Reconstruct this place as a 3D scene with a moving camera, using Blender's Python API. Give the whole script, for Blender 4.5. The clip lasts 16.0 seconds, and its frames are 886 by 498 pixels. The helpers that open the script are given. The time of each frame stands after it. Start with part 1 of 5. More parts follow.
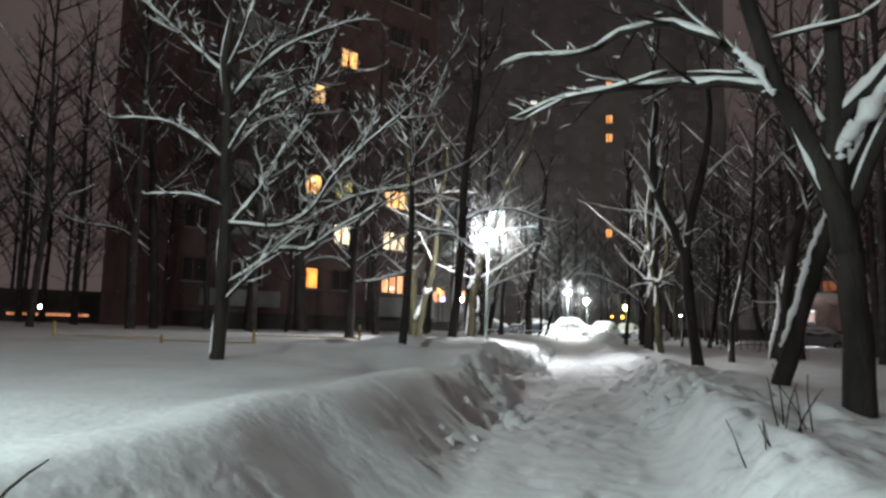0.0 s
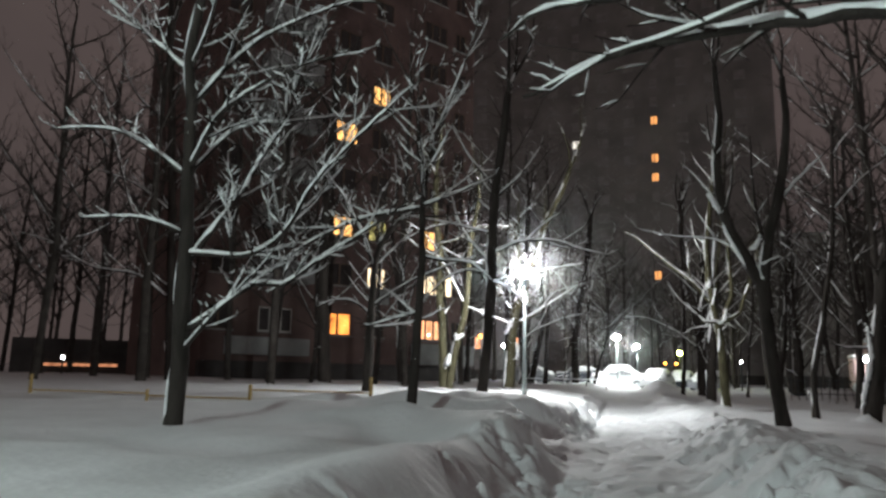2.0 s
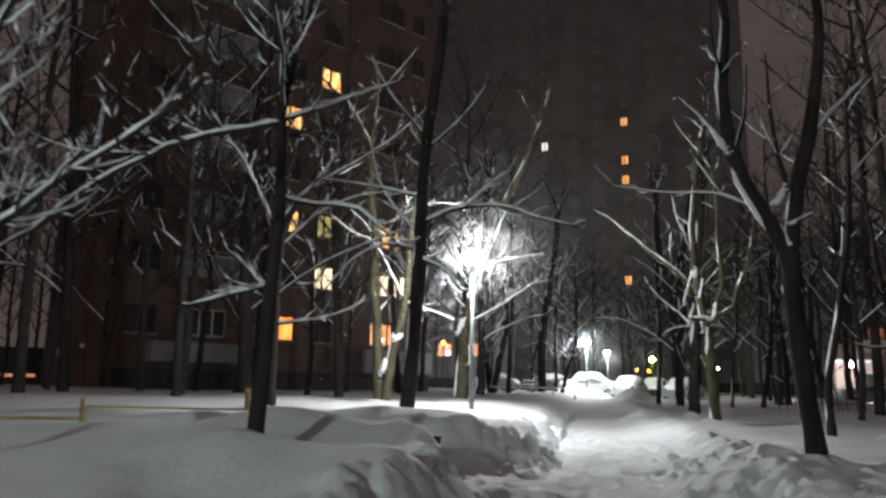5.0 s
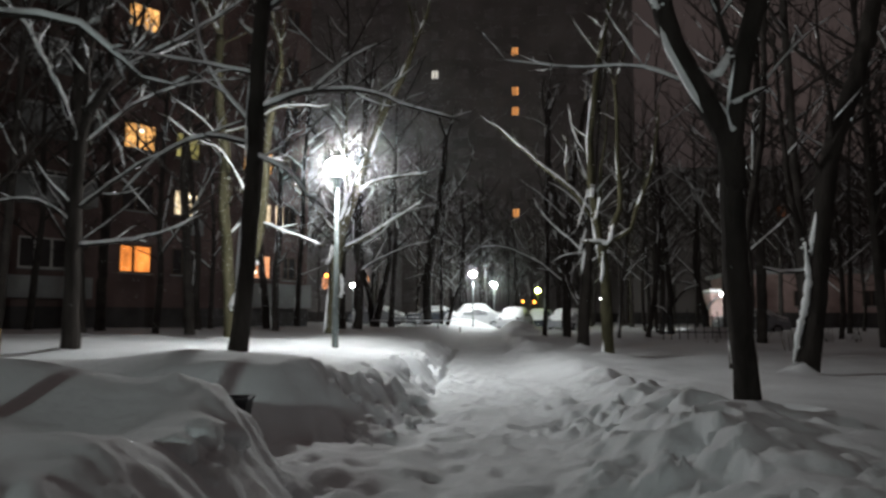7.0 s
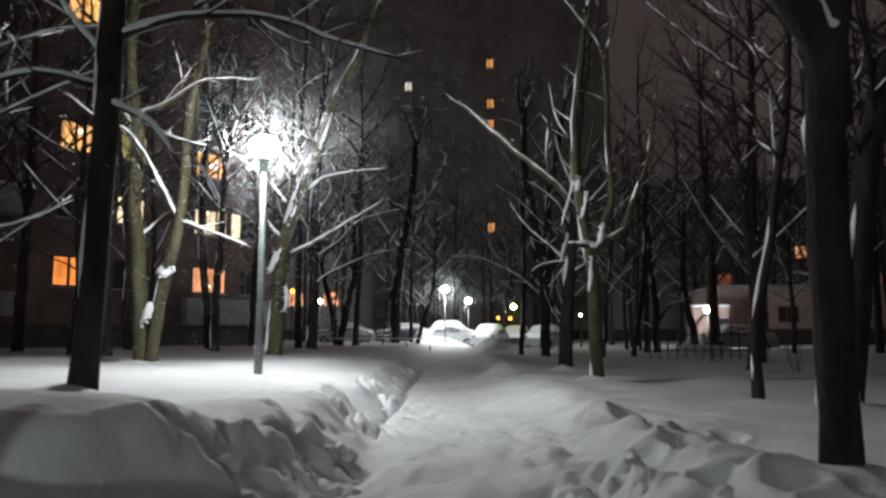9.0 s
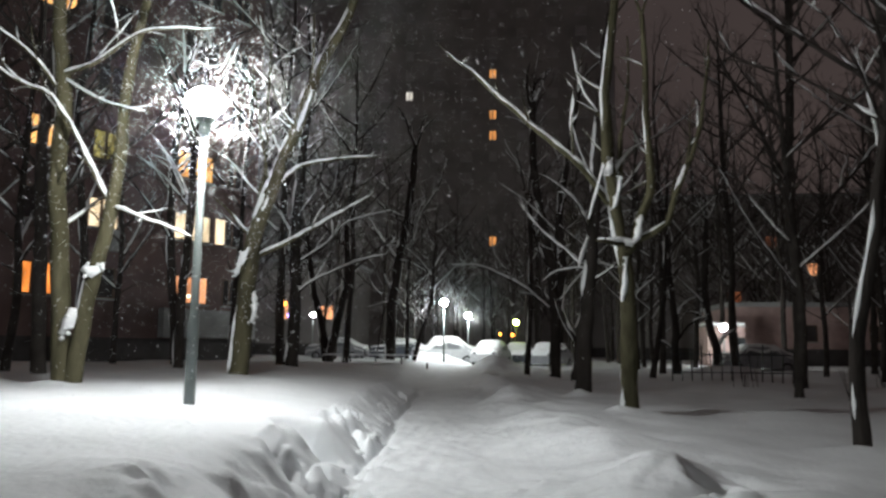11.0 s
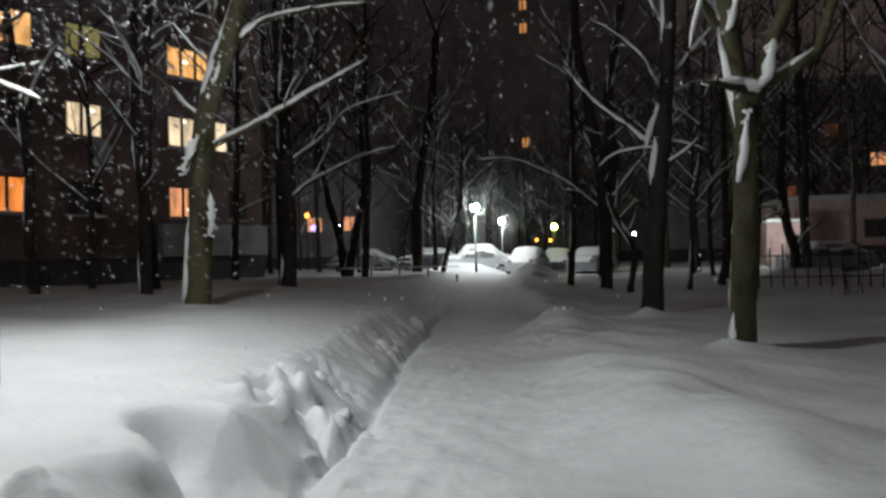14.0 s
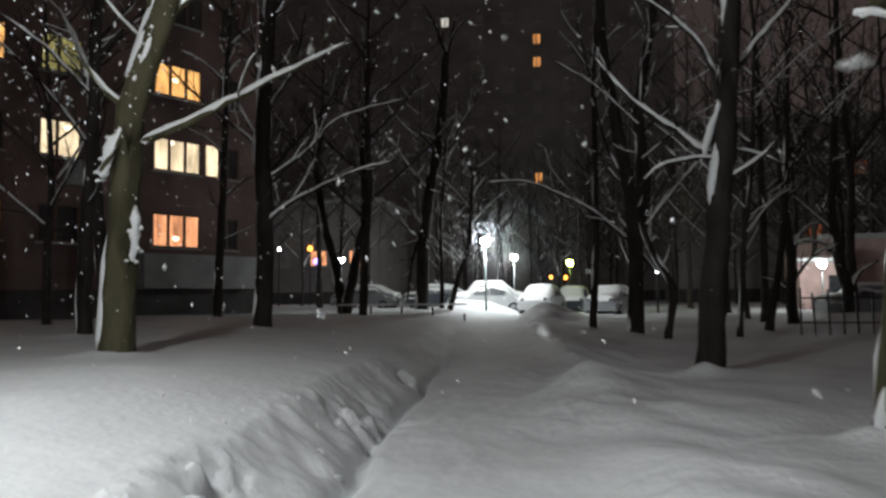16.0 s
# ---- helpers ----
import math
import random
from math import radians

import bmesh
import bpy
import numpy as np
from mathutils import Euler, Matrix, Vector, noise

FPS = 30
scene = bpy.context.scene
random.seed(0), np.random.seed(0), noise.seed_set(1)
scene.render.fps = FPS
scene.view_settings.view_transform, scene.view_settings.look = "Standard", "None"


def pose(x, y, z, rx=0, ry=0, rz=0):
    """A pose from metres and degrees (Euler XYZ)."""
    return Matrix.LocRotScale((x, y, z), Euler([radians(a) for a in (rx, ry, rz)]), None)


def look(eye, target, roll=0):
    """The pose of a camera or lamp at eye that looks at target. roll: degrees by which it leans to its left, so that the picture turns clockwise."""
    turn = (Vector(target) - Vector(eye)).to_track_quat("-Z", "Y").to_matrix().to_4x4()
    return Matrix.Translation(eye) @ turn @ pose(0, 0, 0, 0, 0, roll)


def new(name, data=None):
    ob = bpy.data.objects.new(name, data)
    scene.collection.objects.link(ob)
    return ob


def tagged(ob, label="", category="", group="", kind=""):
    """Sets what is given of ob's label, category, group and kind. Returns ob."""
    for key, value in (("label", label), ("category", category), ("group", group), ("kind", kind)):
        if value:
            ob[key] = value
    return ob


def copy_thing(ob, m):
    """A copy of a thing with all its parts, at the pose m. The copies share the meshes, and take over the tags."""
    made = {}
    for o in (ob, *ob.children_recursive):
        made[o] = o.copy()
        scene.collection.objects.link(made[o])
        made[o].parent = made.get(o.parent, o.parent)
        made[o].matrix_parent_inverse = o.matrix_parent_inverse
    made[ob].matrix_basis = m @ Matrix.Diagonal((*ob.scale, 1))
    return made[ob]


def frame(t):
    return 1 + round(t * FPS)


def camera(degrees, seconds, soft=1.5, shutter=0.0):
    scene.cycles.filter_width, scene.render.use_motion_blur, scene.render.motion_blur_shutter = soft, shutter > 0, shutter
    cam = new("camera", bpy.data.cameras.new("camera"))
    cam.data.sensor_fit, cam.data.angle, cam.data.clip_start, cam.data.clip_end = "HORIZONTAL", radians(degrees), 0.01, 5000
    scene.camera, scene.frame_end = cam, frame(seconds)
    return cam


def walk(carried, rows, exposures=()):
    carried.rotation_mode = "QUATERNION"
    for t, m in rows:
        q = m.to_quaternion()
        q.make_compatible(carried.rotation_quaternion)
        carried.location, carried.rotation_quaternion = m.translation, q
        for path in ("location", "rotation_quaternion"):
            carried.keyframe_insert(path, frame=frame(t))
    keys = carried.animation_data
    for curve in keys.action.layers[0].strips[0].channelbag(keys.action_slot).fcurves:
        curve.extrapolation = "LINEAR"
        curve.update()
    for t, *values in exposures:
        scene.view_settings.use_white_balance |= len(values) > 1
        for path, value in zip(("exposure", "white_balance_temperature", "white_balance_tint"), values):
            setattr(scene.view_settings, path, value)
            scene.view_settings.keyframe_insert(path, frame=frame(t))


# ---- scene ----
cam = camera(62.6, 16.0, soft=2.7, shutter=0.45)
PATH = [
    (0, (1.013, 0.081, 1.135), (0.482, 1.998, 1.344), 1.5),
    (0.5, (0.919, 0.735, 1.164), (0.378, 2.644, 1.413), 1.4),
    (1, (0.889, 1.426, 1.232), (0.321, 3.327, 1.482), 0.8),
    (1.5, (0.793, 2.06, 1.225), (0.23, 3.96, 1.497), 1.2),
    (2, (0.715, 2.707, 1.239), (0.069, 4.57, 1.571), 1.2),
    (2.5, (0.666, 3.37, 1.224), (0.001, 5.231, 1.534), 1.2),
    (3, (0.554, 4.149, 1.242), (-0.087, 6.004, 1.628), 1.5),
    (3.2, (0.549, 4.323, 1.224), (-0.078, 6.179, 1.625), 1.4),
    (5.3, (0.314, 7.285, 1.243), (-0.225, 9.182, 1.573), 0.7),
    (5.5, (0.327, 7.539, 1.234), (-0.145, 9.458, 1.537), 0.3),
    (6, (0.252, 8.365, 1.33), (-0.153, 10.305, 1.599), 0.8),
    (6.5, (0.187, 8.92, 1.246), (-0.186, 10.873, 1.465), 0.5),
    (7, (0.134, 9.624, 1.247), (-0.147, 11.596, 1.428), 0.1),
    (7.5, (0.116, 10.348, 1.302), (-0.09, 12.326, 1.512), -0.0),
    (8, (0.098, 11.001, 1.242), (-0.13, 12.983, 1.387), 0.8),
    (8.5, (0.124, 11.733, 1.234), (-0.083, 13.713, 1.419), -0.0),
    (10.8, (-0.165, 14.933, 1.301), (-0.405, 16.899, 1.576), -0.0),
    (11, (-0.169, 15.227, 1.271), (-0.384, 17.197, 1.542), 0.6),
    (11.5, (-0.128, 15.906, 1.305), (-0.365, 17.87, 1.599), 0.7),
    (12, (-0.222, 16.58, 1.322), (-0.516, 18.529, 1.665), 1.5),
    (12.5, (-0.239, 17.277, 1.377), (-0.554, 19.217, 1.747), 1.2),
    (13, (-0.31, 17.923, 1.385), (-0.63, 19.873, 1.691), 0.6),
    (13.5, (-0.344, 18.474, 1.374), (-0.687, 20.441, 1.478), -1.2),
    (13.6, (-0.334, 18.627, 1.367), (-0.678, 20.595, 1.455), -1.0),
    (14, (-0.409, 19.193, 1.35), (-0.719, 21.169, 1.372), -1.3),
    (14.5, (-0.405, 19.862, 1.342), (-0.676, 21.843, 1.3), -1.9),
    (15, (-0.472, 20.566, 1.349), (-0.728, 22.549, 1.389), -1.6),
    (15.5, (-0.45, 21.255, 1.335), (-0.74, 23.232, 1.407), -1.2),
    (16, (-0.673, 21.929, 1.347), (-1.011, 23.896, 1.47), -0.5),
]
walk(cam, [(t, look(eye, target, roll)) for t, eye, target, roll in PATH],
     exposures=[(0, 1.6), (3.2, 1.6), (5.3, 1.25), (6, 0.8), (7.5, 0.65), (8.5, 0.65), (10.8, 0.82), (11.5, 0.85), (12.5, 0.95), (13, 0.8), (13.6, 0.35), (14, 0.25), (14.5, 0.4), (15, 0.58), (15.5, 0.42), (16, 0.6)])

# ---- light of the night ----
world = bpy.data.worlds.new("night_sky")
scene.world = world
world.use_nodes = True
wn = world.node_tree
wn.nodes.clear()
w_out = wn.nodes.new("ShaderNodeOutputWorld")
w_bg = wn.nodes.new("ShaderNodeBackground")
w_co = wn.nodes.new("ShaderNodeTexCoord")
w_no = wn.nodes.new("ShaderNodeTexNoise")
w_no.inputs["Scale"].default_value = 2.2
w_no.inputs["Detail"].default_value = 4.0
w_ra = wn.nodes.new("ShaderNodeValToRGB")
w_ra.color_ramp.elements[0].position, w_ra.color_ramp.elements[0].color = 0.35, (0.0160, 0.0125, 0.0122, 1)
w_ra.color_ramp.elements[1].position, w_ra.color_ramp.elements[1].color = 0.72, (0.029, 0.0215, 0.0200, 1)
wn.links.new(w_co.outputs["Generated"], w_no.inputs["Vector"])
wn.links.new(w_no.outputs["Fac"], w_ra.inputs["Fac"])
wn.links.new(w_ra.outputs["Color"], w_bg.inputs["Color"])
w_bg.inputs["Strength"].default_value = 1.3
wn.links.new(w_bg.outputs["Background"], w_out.inputs["Surface"])

LAMP_GLOW = 360.0      # the opal globe of a path lamp
# strength of the unseen added lamp, set to brighten the near snow
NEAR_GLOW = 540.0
FAR_GLOW = 560.0


# ---- materials ----
def material(name, colour, rough=0.7, metal=0.0, spread=0.25, scale=8.0, bump=0.3, bump_scale=40.0, second=None, depth=0.01, stretch=(1, 1, 1), island=False):
    """A surface with stains at one size and grain at another."""
    m = bpy.data.materials.new(name)
    m.use_nodes = True
    n, l = m.node_tree.nodes, m.node_tree.links
    b = n["Principled BSDF"]
    b.inputs["Roughness"].default_value, b.inputs["Metallic"].default_value = rough, metal
    co = n.new("ShaderNodeTexCoord")
    mp = n.new("ShaderNodeMapping")
    mp.inputs["Scale"].default_value = stretch
    l.new(co.outputs["Object"], mp.inputs["Vector"])
    big = n.new("ShaderNodeTexNoise")
    big.inputs["Scale"].default_value, big.inputs["Detail"].default_value = scale, 5.0
    l.new(mp.outputs["Vector"], big.inputs["Vector"])
    ramp = n.new("ShaderNodeValToRGB")
    a = [c * (1 - spread) for c in colour]
    z = second or [min(1.0, c * (1 + spread)) for c in colour]
    ramp.color_ramp.elements[0].position, ramp.color_ramp.elements[0].color = 0.32, (*a, 1)
    ramp.color_ramp.elements[1].position, ramp.color_ramp.elements[1].color = 0.7, (*z, 1)
    l.new(big.outputs["Fac"], ramp.inputs["Fac"])
    l.new(ramp.outputs["Color"], b.inputs["Base Color"])
    fine = n.new("ShaderNodeTexNoise")
    fine.inputs["Scale"].default_value, fine.inputs["Detail"].default_value = bump_scale, 6.0
    l.new(mp.outputs["Vector"], fine.inputs["Vector"])
    bu = n.new("ShaderNodeBump")
    bu.inputs["Strength"].default_value, bu.inputs["Distance"].default_value = bump, depth
    l.new(fine.outputs["Fac"], bu.inputs["Height"])
    l.new(bu.outputs["Normal"], b.inputs["Normal"])
    return m


def glow(name, colour, strength, folds=0.0, lights=False):
    m = bpy.data.materials.new(name)
    m.use_nodes = True
    n, l = m.node_tree.nodes, m.node_tree.links
    n.clear()
    out = n.new("ShaderNodeOutputMaterial")
    em = n.new("ShaderNodeEmission")
    em.inputs["Color"].default_value, em.inputs["Strength"].default_value = (*colour, 1), strength
    l.new(em.outputs["Emission"], out.inputs["Surface"])
    # varies the glow in upright streaks, as the shading of folds would
    if folds:
        co = n.new("ShaderNodeTexCoord")
        no = n.new("ShaderNodeTexNoise")
        no.inputs["Scale"].default_value, no.inputs["Detail"].default_value = folds, 3.0
        mp = n.new("ShaderNodeMapping")
        mp.inputs["Scale"].default_value = (1.6, 1.6, 0.5)
        l.new(co.outputs["Object"], mp.inputs["Vector"])
        l.new(mp.outputs["Vector"], no.inputs["Vector"])
        mr = n.new("ShaderNodeMapRange")
        mr.inputs["From Min"].default_value, mr.inputs["From Max"].default_value = 0.3, 0.7
        mr.inputs["To Min"].default_value, mr.inputs["To Max"].default_value = strength * 0.45, strength * 1.4
        l.new(no.outputs["Fac"], mr.inputs["Value"])
        l.new(mr.outputs["Result"], em.inputs["Strength"])
    m.cycles.emission_sampling = "FRONT" if lights else "NONE"
    return m


def clear_glass(name, tint=(1, 1, 1)):
    m = bpy.data.materials.new(name)
    m.use_nodes = True
    n, l = m.node_tree.nodes, m.node_tree.links
    n.clear()
    out = n.new("ShaderNodeOutputMaterial")
    mix = n.new("ShaderNodeMixShader")
    tr = n.new("ShaderNodeBsdfTransparent")
    tr.inputs["Color"].default_value = (*tint, 1)
    gl = n.new("ShaderNodeBsdfGlossy")
    gl.inputs["Roughness"].default_value = 0.05
    fr = n.new("ShaderNodeFresnel")
    fr.inputs["IOR"].default_value = 1.45
    l.new(fr.outputs["Fac"], mix.inputs["Fac"])
    l.new(tr.outputs["BSDF"], mix.inputs[1])
    l.new(gl.outputs["BSDF"], mix.inputs[2])
    l.new(mix.outputs["Shader"], out.inputs["Surface"])
    return m


def snow_material(name, bump, scale, colour=(0.76, 0.79, 0.81)):
    m = material(name, colour, 0.75, 0, 0.06, 1.4, bump, scale, depth=0.03)
    n, l = m.node_tree.nodes, m.node_tree.links
    b = n["Principled BSDF"]
    b.inputs["Specular IOR Level"].default_value = 0.25
    return m


SNOW = snow_material("fallen_snow", 0.6, 10.0)
TREE_SNOW = snow_material("snow_on_wood", 0.4, 30.0, (0.8, 0.82, 0.83))
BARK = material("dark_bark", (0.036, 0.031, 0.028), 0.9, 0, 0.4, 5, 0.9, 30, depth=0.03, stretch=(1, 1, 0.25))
MOSSY = material("mossy_bark", (0.055, 0.051, 0.029), 0.9, 0, 0.35, 4, 0.8, 30, second=(0.108, 0.1, 0.062), depth=0.025, stretch=(1, 1, 0.25))
FAR_BARK = material("far_bark", (0.05, 0.044, 0.04), 0.9, 0, 0.35, 3, 0.6, 20)
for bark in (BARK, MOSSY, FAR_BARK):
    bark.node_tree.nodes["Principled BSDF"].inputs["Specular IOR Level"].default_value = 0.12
POST = material("grey_green_post", (0.15, 0.175, 0.17), 0.5, 0.3, 0.2, 6, 0.2, 60)
DARK_METAL = material("dark_metal", (0.03, 0.032, 0.036), 0.55, 0.5, 0.3, 10, 0.3, 70)
RUSTY = material("ochre_painted_metal", (0.42, 0.3, 0.12), 0.7, 0.1, 0.35, 12, 0.3, 60)
BRICK = material("red_brown_brick", (0.14, 0.092, 0.085), 0.9, 0, 0.3, 0.5, 0.5, 12, second=(0.19, 0.125, 0.115))
CONCRETE = material("pale_concrete", (0.3, 0.31, 0.31), 0.9, 0, 0.22, 0.8, 0.4, 15)
GREY_WALL = material("grey_panel_wall", (0.22, 0.205, 0.2), 0.9, 0, 0.25, 0.2, 0.3, 8)
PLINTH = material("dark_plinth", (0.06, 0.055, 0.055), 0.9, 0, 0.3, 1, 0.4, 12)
FRAME_WHITE = material("white_window_frame", (0.5, 0.48, 0.45), 0.5, 0, 0.1, 6, 0.1, 30)
# grey close to the far walls, so distant frames fade as in haze
FRAME_GREY = material("grey_window_frame", (0.25, 0.235, 0.23), 0.6, 0, 0.15, 6, 0.1, 30)
FRAME_DARK = material("brown_window_frame", (0.1, 0.06, 0.04), 0.6, 0, 0.2, 6, 0.1, 30)
# haze put into the colour: distant panes nearly match the grey wall
HAZED_PANE = material("hazed_far_pane", (0.24, 0.225, 0.22), 0.6, 0, 0.2, 1, 0.0, 5)
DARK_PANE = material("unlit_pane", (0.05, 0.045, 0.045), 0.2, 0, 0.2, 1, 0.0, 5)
PINK = material("pink_plaster", (0.42, 0.3, 0.28), 0.85, 0, 0.2, 1.2, 0.3, 20)
CAR_PAINT = material("silver_car_paint", (0.3, 0.31, 0.33), 0.3, 0.5, 0.1, 4, 0.05, 50)
CAR_WHITE = material("white_car_paint", (0.4, 0.41, 0.42), 0.35, 0.0, 0.08, 4, 0.05, 50)
CAR_DARK = material("dark_car_paint", (0.05, 0.055, 0.07), 0.3, 0.4, 0.1, 4, 0.05, 50)
TYRE = material("tyre_rubber", (0.02, 0.02, 0.02), 0.85, 0, 0.2, 10, 0.3, 60)
CAR_GLASS = material("car_window", (0.16, 0.17, 0.18), 0.5, 0, 0.1, 3, 0.0, 5)
PANE = clear_glass("window_glass")
BULB = glow("white_lamp_light", (0.985, 1.0, 0.99), LAMP_GLOW, lights=True)
ADDED_START_BULB = glow("added_start_light", (0.84, 1.0, 0.965), NEAR_GLOW, lights=True)
FAR_BULB = glow("far_lamp_light", (0.95, 1.0, 0.98), FAR_GLOW, lights=True)
GREEN_BULB = glow("yellow_green_light", (0.65, 0.9, 0.12), 60, lights=True)
SIGNAL_ORANGE = glow("orange_light", (1.0, 0.3, 0.04), 5)
DIM_BULB = glow("dim_lamp_light", (0.95, 1.0, 0.98), 60, lights=True)
KIOSK_BULB = glow("kiosk_lamp_light", (0.97, 1.0, 0.98), 150, lights=True)
SMALL_WHITE = glow("small_white_light", (0.95, 1.0, 1.0), 12)
SMALL_BLUE = glow("violet_light", (0.25, 0.2, 1.0), 4)
ROOM_LAMP = glow("room_lamp_light", (1.0, 0.85, 0.6), 2.2)
# these surfaces glow by themselves; no lit rooms lie behind them
CURTAINS = {
    "orange": glow("orange_glowing_curtain", (1.0, 0.30, 0.06), 0.85, 1.3),
    "amber": glow("amber_glowing_curtain", (1.0, 0.50, 0.16), 0.9, 1.5),
    "cream": glow("cream_glowing_curtain", (1.0, 0.78, 0.5), 0.85, 1.6),
    "shop": glow("shop_strip_light", (1.0, 0.4, 0.2), 0.22, 1.8),
    "pink": glow("pink_glowing_curtain", (1.0, 0.42, 0.2), 0.8, 1.8),
    "green": glow("green_glowing_curtain", (0.62, 0.55, 0.2), 0.35, 1.8),
    "far": glow("far_amber_curtain", (1.0, 0.42, 0.13), 0.42, 1.5),
    "pale": glow("far_pale_curtain", (0.9, 0.85, 0.75), 0.5, 1.5),
    "dim": glow("dim_red_curtain", (0.8, 0.26, 0.12), 0.10, 1.3),
}


# ---- mesh helpers ----
def mesh_of(name, verts, faces, mat, smooth=True):
    me = bpy.data.meshes.new(name)
    me.from_pydata(verts, [], faces)
    me.materials.append(mat)
    if smooth:
        me.shade_smooth()
    me.update()
    return me


def part(name, bm, mat, parent, label="", smooth=False):
    """Links a bmesh, or a mesh, as one object under a thing or a part."""
    if isinstance(bm, bmesh.types.BMesh):
        me = bpy.data.meshes.new(name)
        bmesh.ops.recalc_face_normals(bm, faces=bm.faces[:])
        bm.to_mesh(me)
        bm.free()
        me.materials.append(mat)
        if smooth:
            me.shade_smooth()
    else:
        me = bm
    ob = new(name, me)
    ob.parent = parent
    if label:
        ob["label"] = label
    return ob


def thing(name, label, category, m=None, group="", kind=""):
    ob = new(name)
    ob.matrix_basis = m or Matrix()
    ob.empty_display_size = 0.2
    return tagged(ob, label, category, group, kind)


def box(bm, x0, y0, z0, x1, y1, z1, bevel=0.0):
    r = bmesh.ops.create_cube(bm, size=1, matrix=Matrix.Translation(((x0 + x1) / 2, (y0 + y1) / 2, (z0 + z1) / 2)) @ Matrix.Diagonal((x1 - x0, y1 - y0, z1 - z0, 1)))
    if bevel:
        edges = list({e for v in r["verts"] for e in v.link_edges})
        bmesh.ops.bevel(bm, geom=edges, offset=bevel, segments=2, affect="EDGES")
    return bm


def boxes(*rows, bevel=0.0):
    bm = bmesh.new()
    for r in rows:
        box(bm, *r, bevel=bevel)
    return bm


def lathe(profile, sides=20):
    """A turned shape from (radius, height) pairs."""
    verts, faces = [], []
    for r, z in profile:
        verts += [(r * math.cos(6.28318 * i / sides), r * math.sin(6.28318 * i / sides), z) for i in range(sides)]
    for k in range(len(profile) - 1):
        for i in range(sides):
            j = (i + 1) % sides
            faces.append((k * sides + i, k * sides + j, (k + 1) * sides + j, (k + 1) * sides + i))
    faces.append(tuple(range(sides))[::-1])
    faces.append(tuple((len(profile) - 1) * sides + i for i in range(sides)))
    return verts, faces


def turned(name, profile, mat, parent, label="", sides=20):
    v, f = lathe(profile, sides)
    return part(name, mesh_of(name, v, f, mat), mat, parent, label)


# ---- the snow-covered ground ----
LATTICE = np.random.RandomState(7).rand(256, 256)


def wave(x, y, size):
    """Smooth noise from -1 to 1 with lumps of that size."""
    u, v = x / size + 91.3, y / size + 47.7
    i, j = np.floor(u).astype(int), np.floor(v).astype(int)
    a, b = u - i, v - j
    a, b = a * a * a * (a * (a * 6 - 15) + 10), b * b * b * (b * (b * 6 - 15) + 10)
    g = lambda p, q: LATTICE[p % 256, q % 256]
    return 2 * ((g(i, j) * (1 - a) + g(i + 1, j) * a) * (1 - b) + (g(i, j + 1) * (1 - a) + g(i + 1, j + 1) * a) * b) - 1


def step(a, b, v):
    s = np.clip((v - a) / (b - a), 0, 1)
    return s * s * (3 - 2 * s)


def broken(x, y, size):
    """Tilted slabs like broken snow crust, each at a level of its own, with cracks between them."""
    x, y = x + 0.2 * size * wave(x, y, size * 0.8), y + 0.2 * size * wave(x + 31, y, size * 0.8)
    u, v = x / size + 57.1, y / size + 23.9
    i, j = np.floor(u).astype(int), np.floor(v).astype(int)
    first, second, level = np.full(u.shape, 9.0), np.full(u.shape, 9.0), np.zeros(u.shape)
    for a in (-1, 0, 1):
        for b in (-1, 0, 1):
            p, q = (i + a) % 256, (j + b) % 256
            du, dv = u - (i + a + LATTICE[p, q]), v - (j + b + LATTICE[q, (p + 77) % 256])
            d = np.hypot(du, dv)
            slab = 0.35 + 0.65 * LATTICE[(p + 13) % 256, (q + 91) % 256] + 1.1 * (LATTICE[(p + 5) % 256, q] - 0.5) * du + 1.1 * (LATTICE[p, (q + 9) % 256] - 0.5) * dv
            nearer = d < first
            second = np.where(nearer, first, np.minimum(second, d))
            level = np.where(nearer, slab, level)
            first = np.where(nearer, d, first)
    return level * step(0, 0.4, second - first)


def path_centre(y):
    return np.interp(y, [-40, 0, 5, 10, 15, 20, 26, 30, 36, 44, 52, 60], [4.0, 1.05, 0.6, 0.12, -0.38, -0.85, -1.45, -1.8, -2.4, -3.2, -3.6, -3.6])


def path_level(y):
    return np.interp(y, [-40, 0, 8, 14, 20, 30, 45, 60], [-0.25, -0.2, -0.11, -0.05, 0.0, 0.1, 0.25, 0.25])


# each: x, y, size, height of the slabs
TORN = [(-2.25, 24.4, 0.45, 1.1), (-2.45, 25.7, 0.33, 1.0), (-1.9, 22.9, 0.4, 1.0), (-2.65, 28.4, 0.3, 0.7), (-2.1, 17.5, 0.5, 0.4), (-1.75, 18.9, 0.5, 0.5), (-1.9, 21.6, 0.5, 0.8), (-1.0, 9.6, 0.7, 0.8), (-1.2, 11.7, 0.7, 0.8), (1.3, 12.6, 0.7, 0.5), (0.95, 15.0, 0.7, 0.5), (1.45, 10.2, 0.6, 0.6), (0.6, 18.0, 0.6, 0.7), (2.3, 14.3, 0.6, 0.4), (-2.5, 29.0, 0.35, 0.6), (-2.8, 31.5, 0.35, 0.6)]
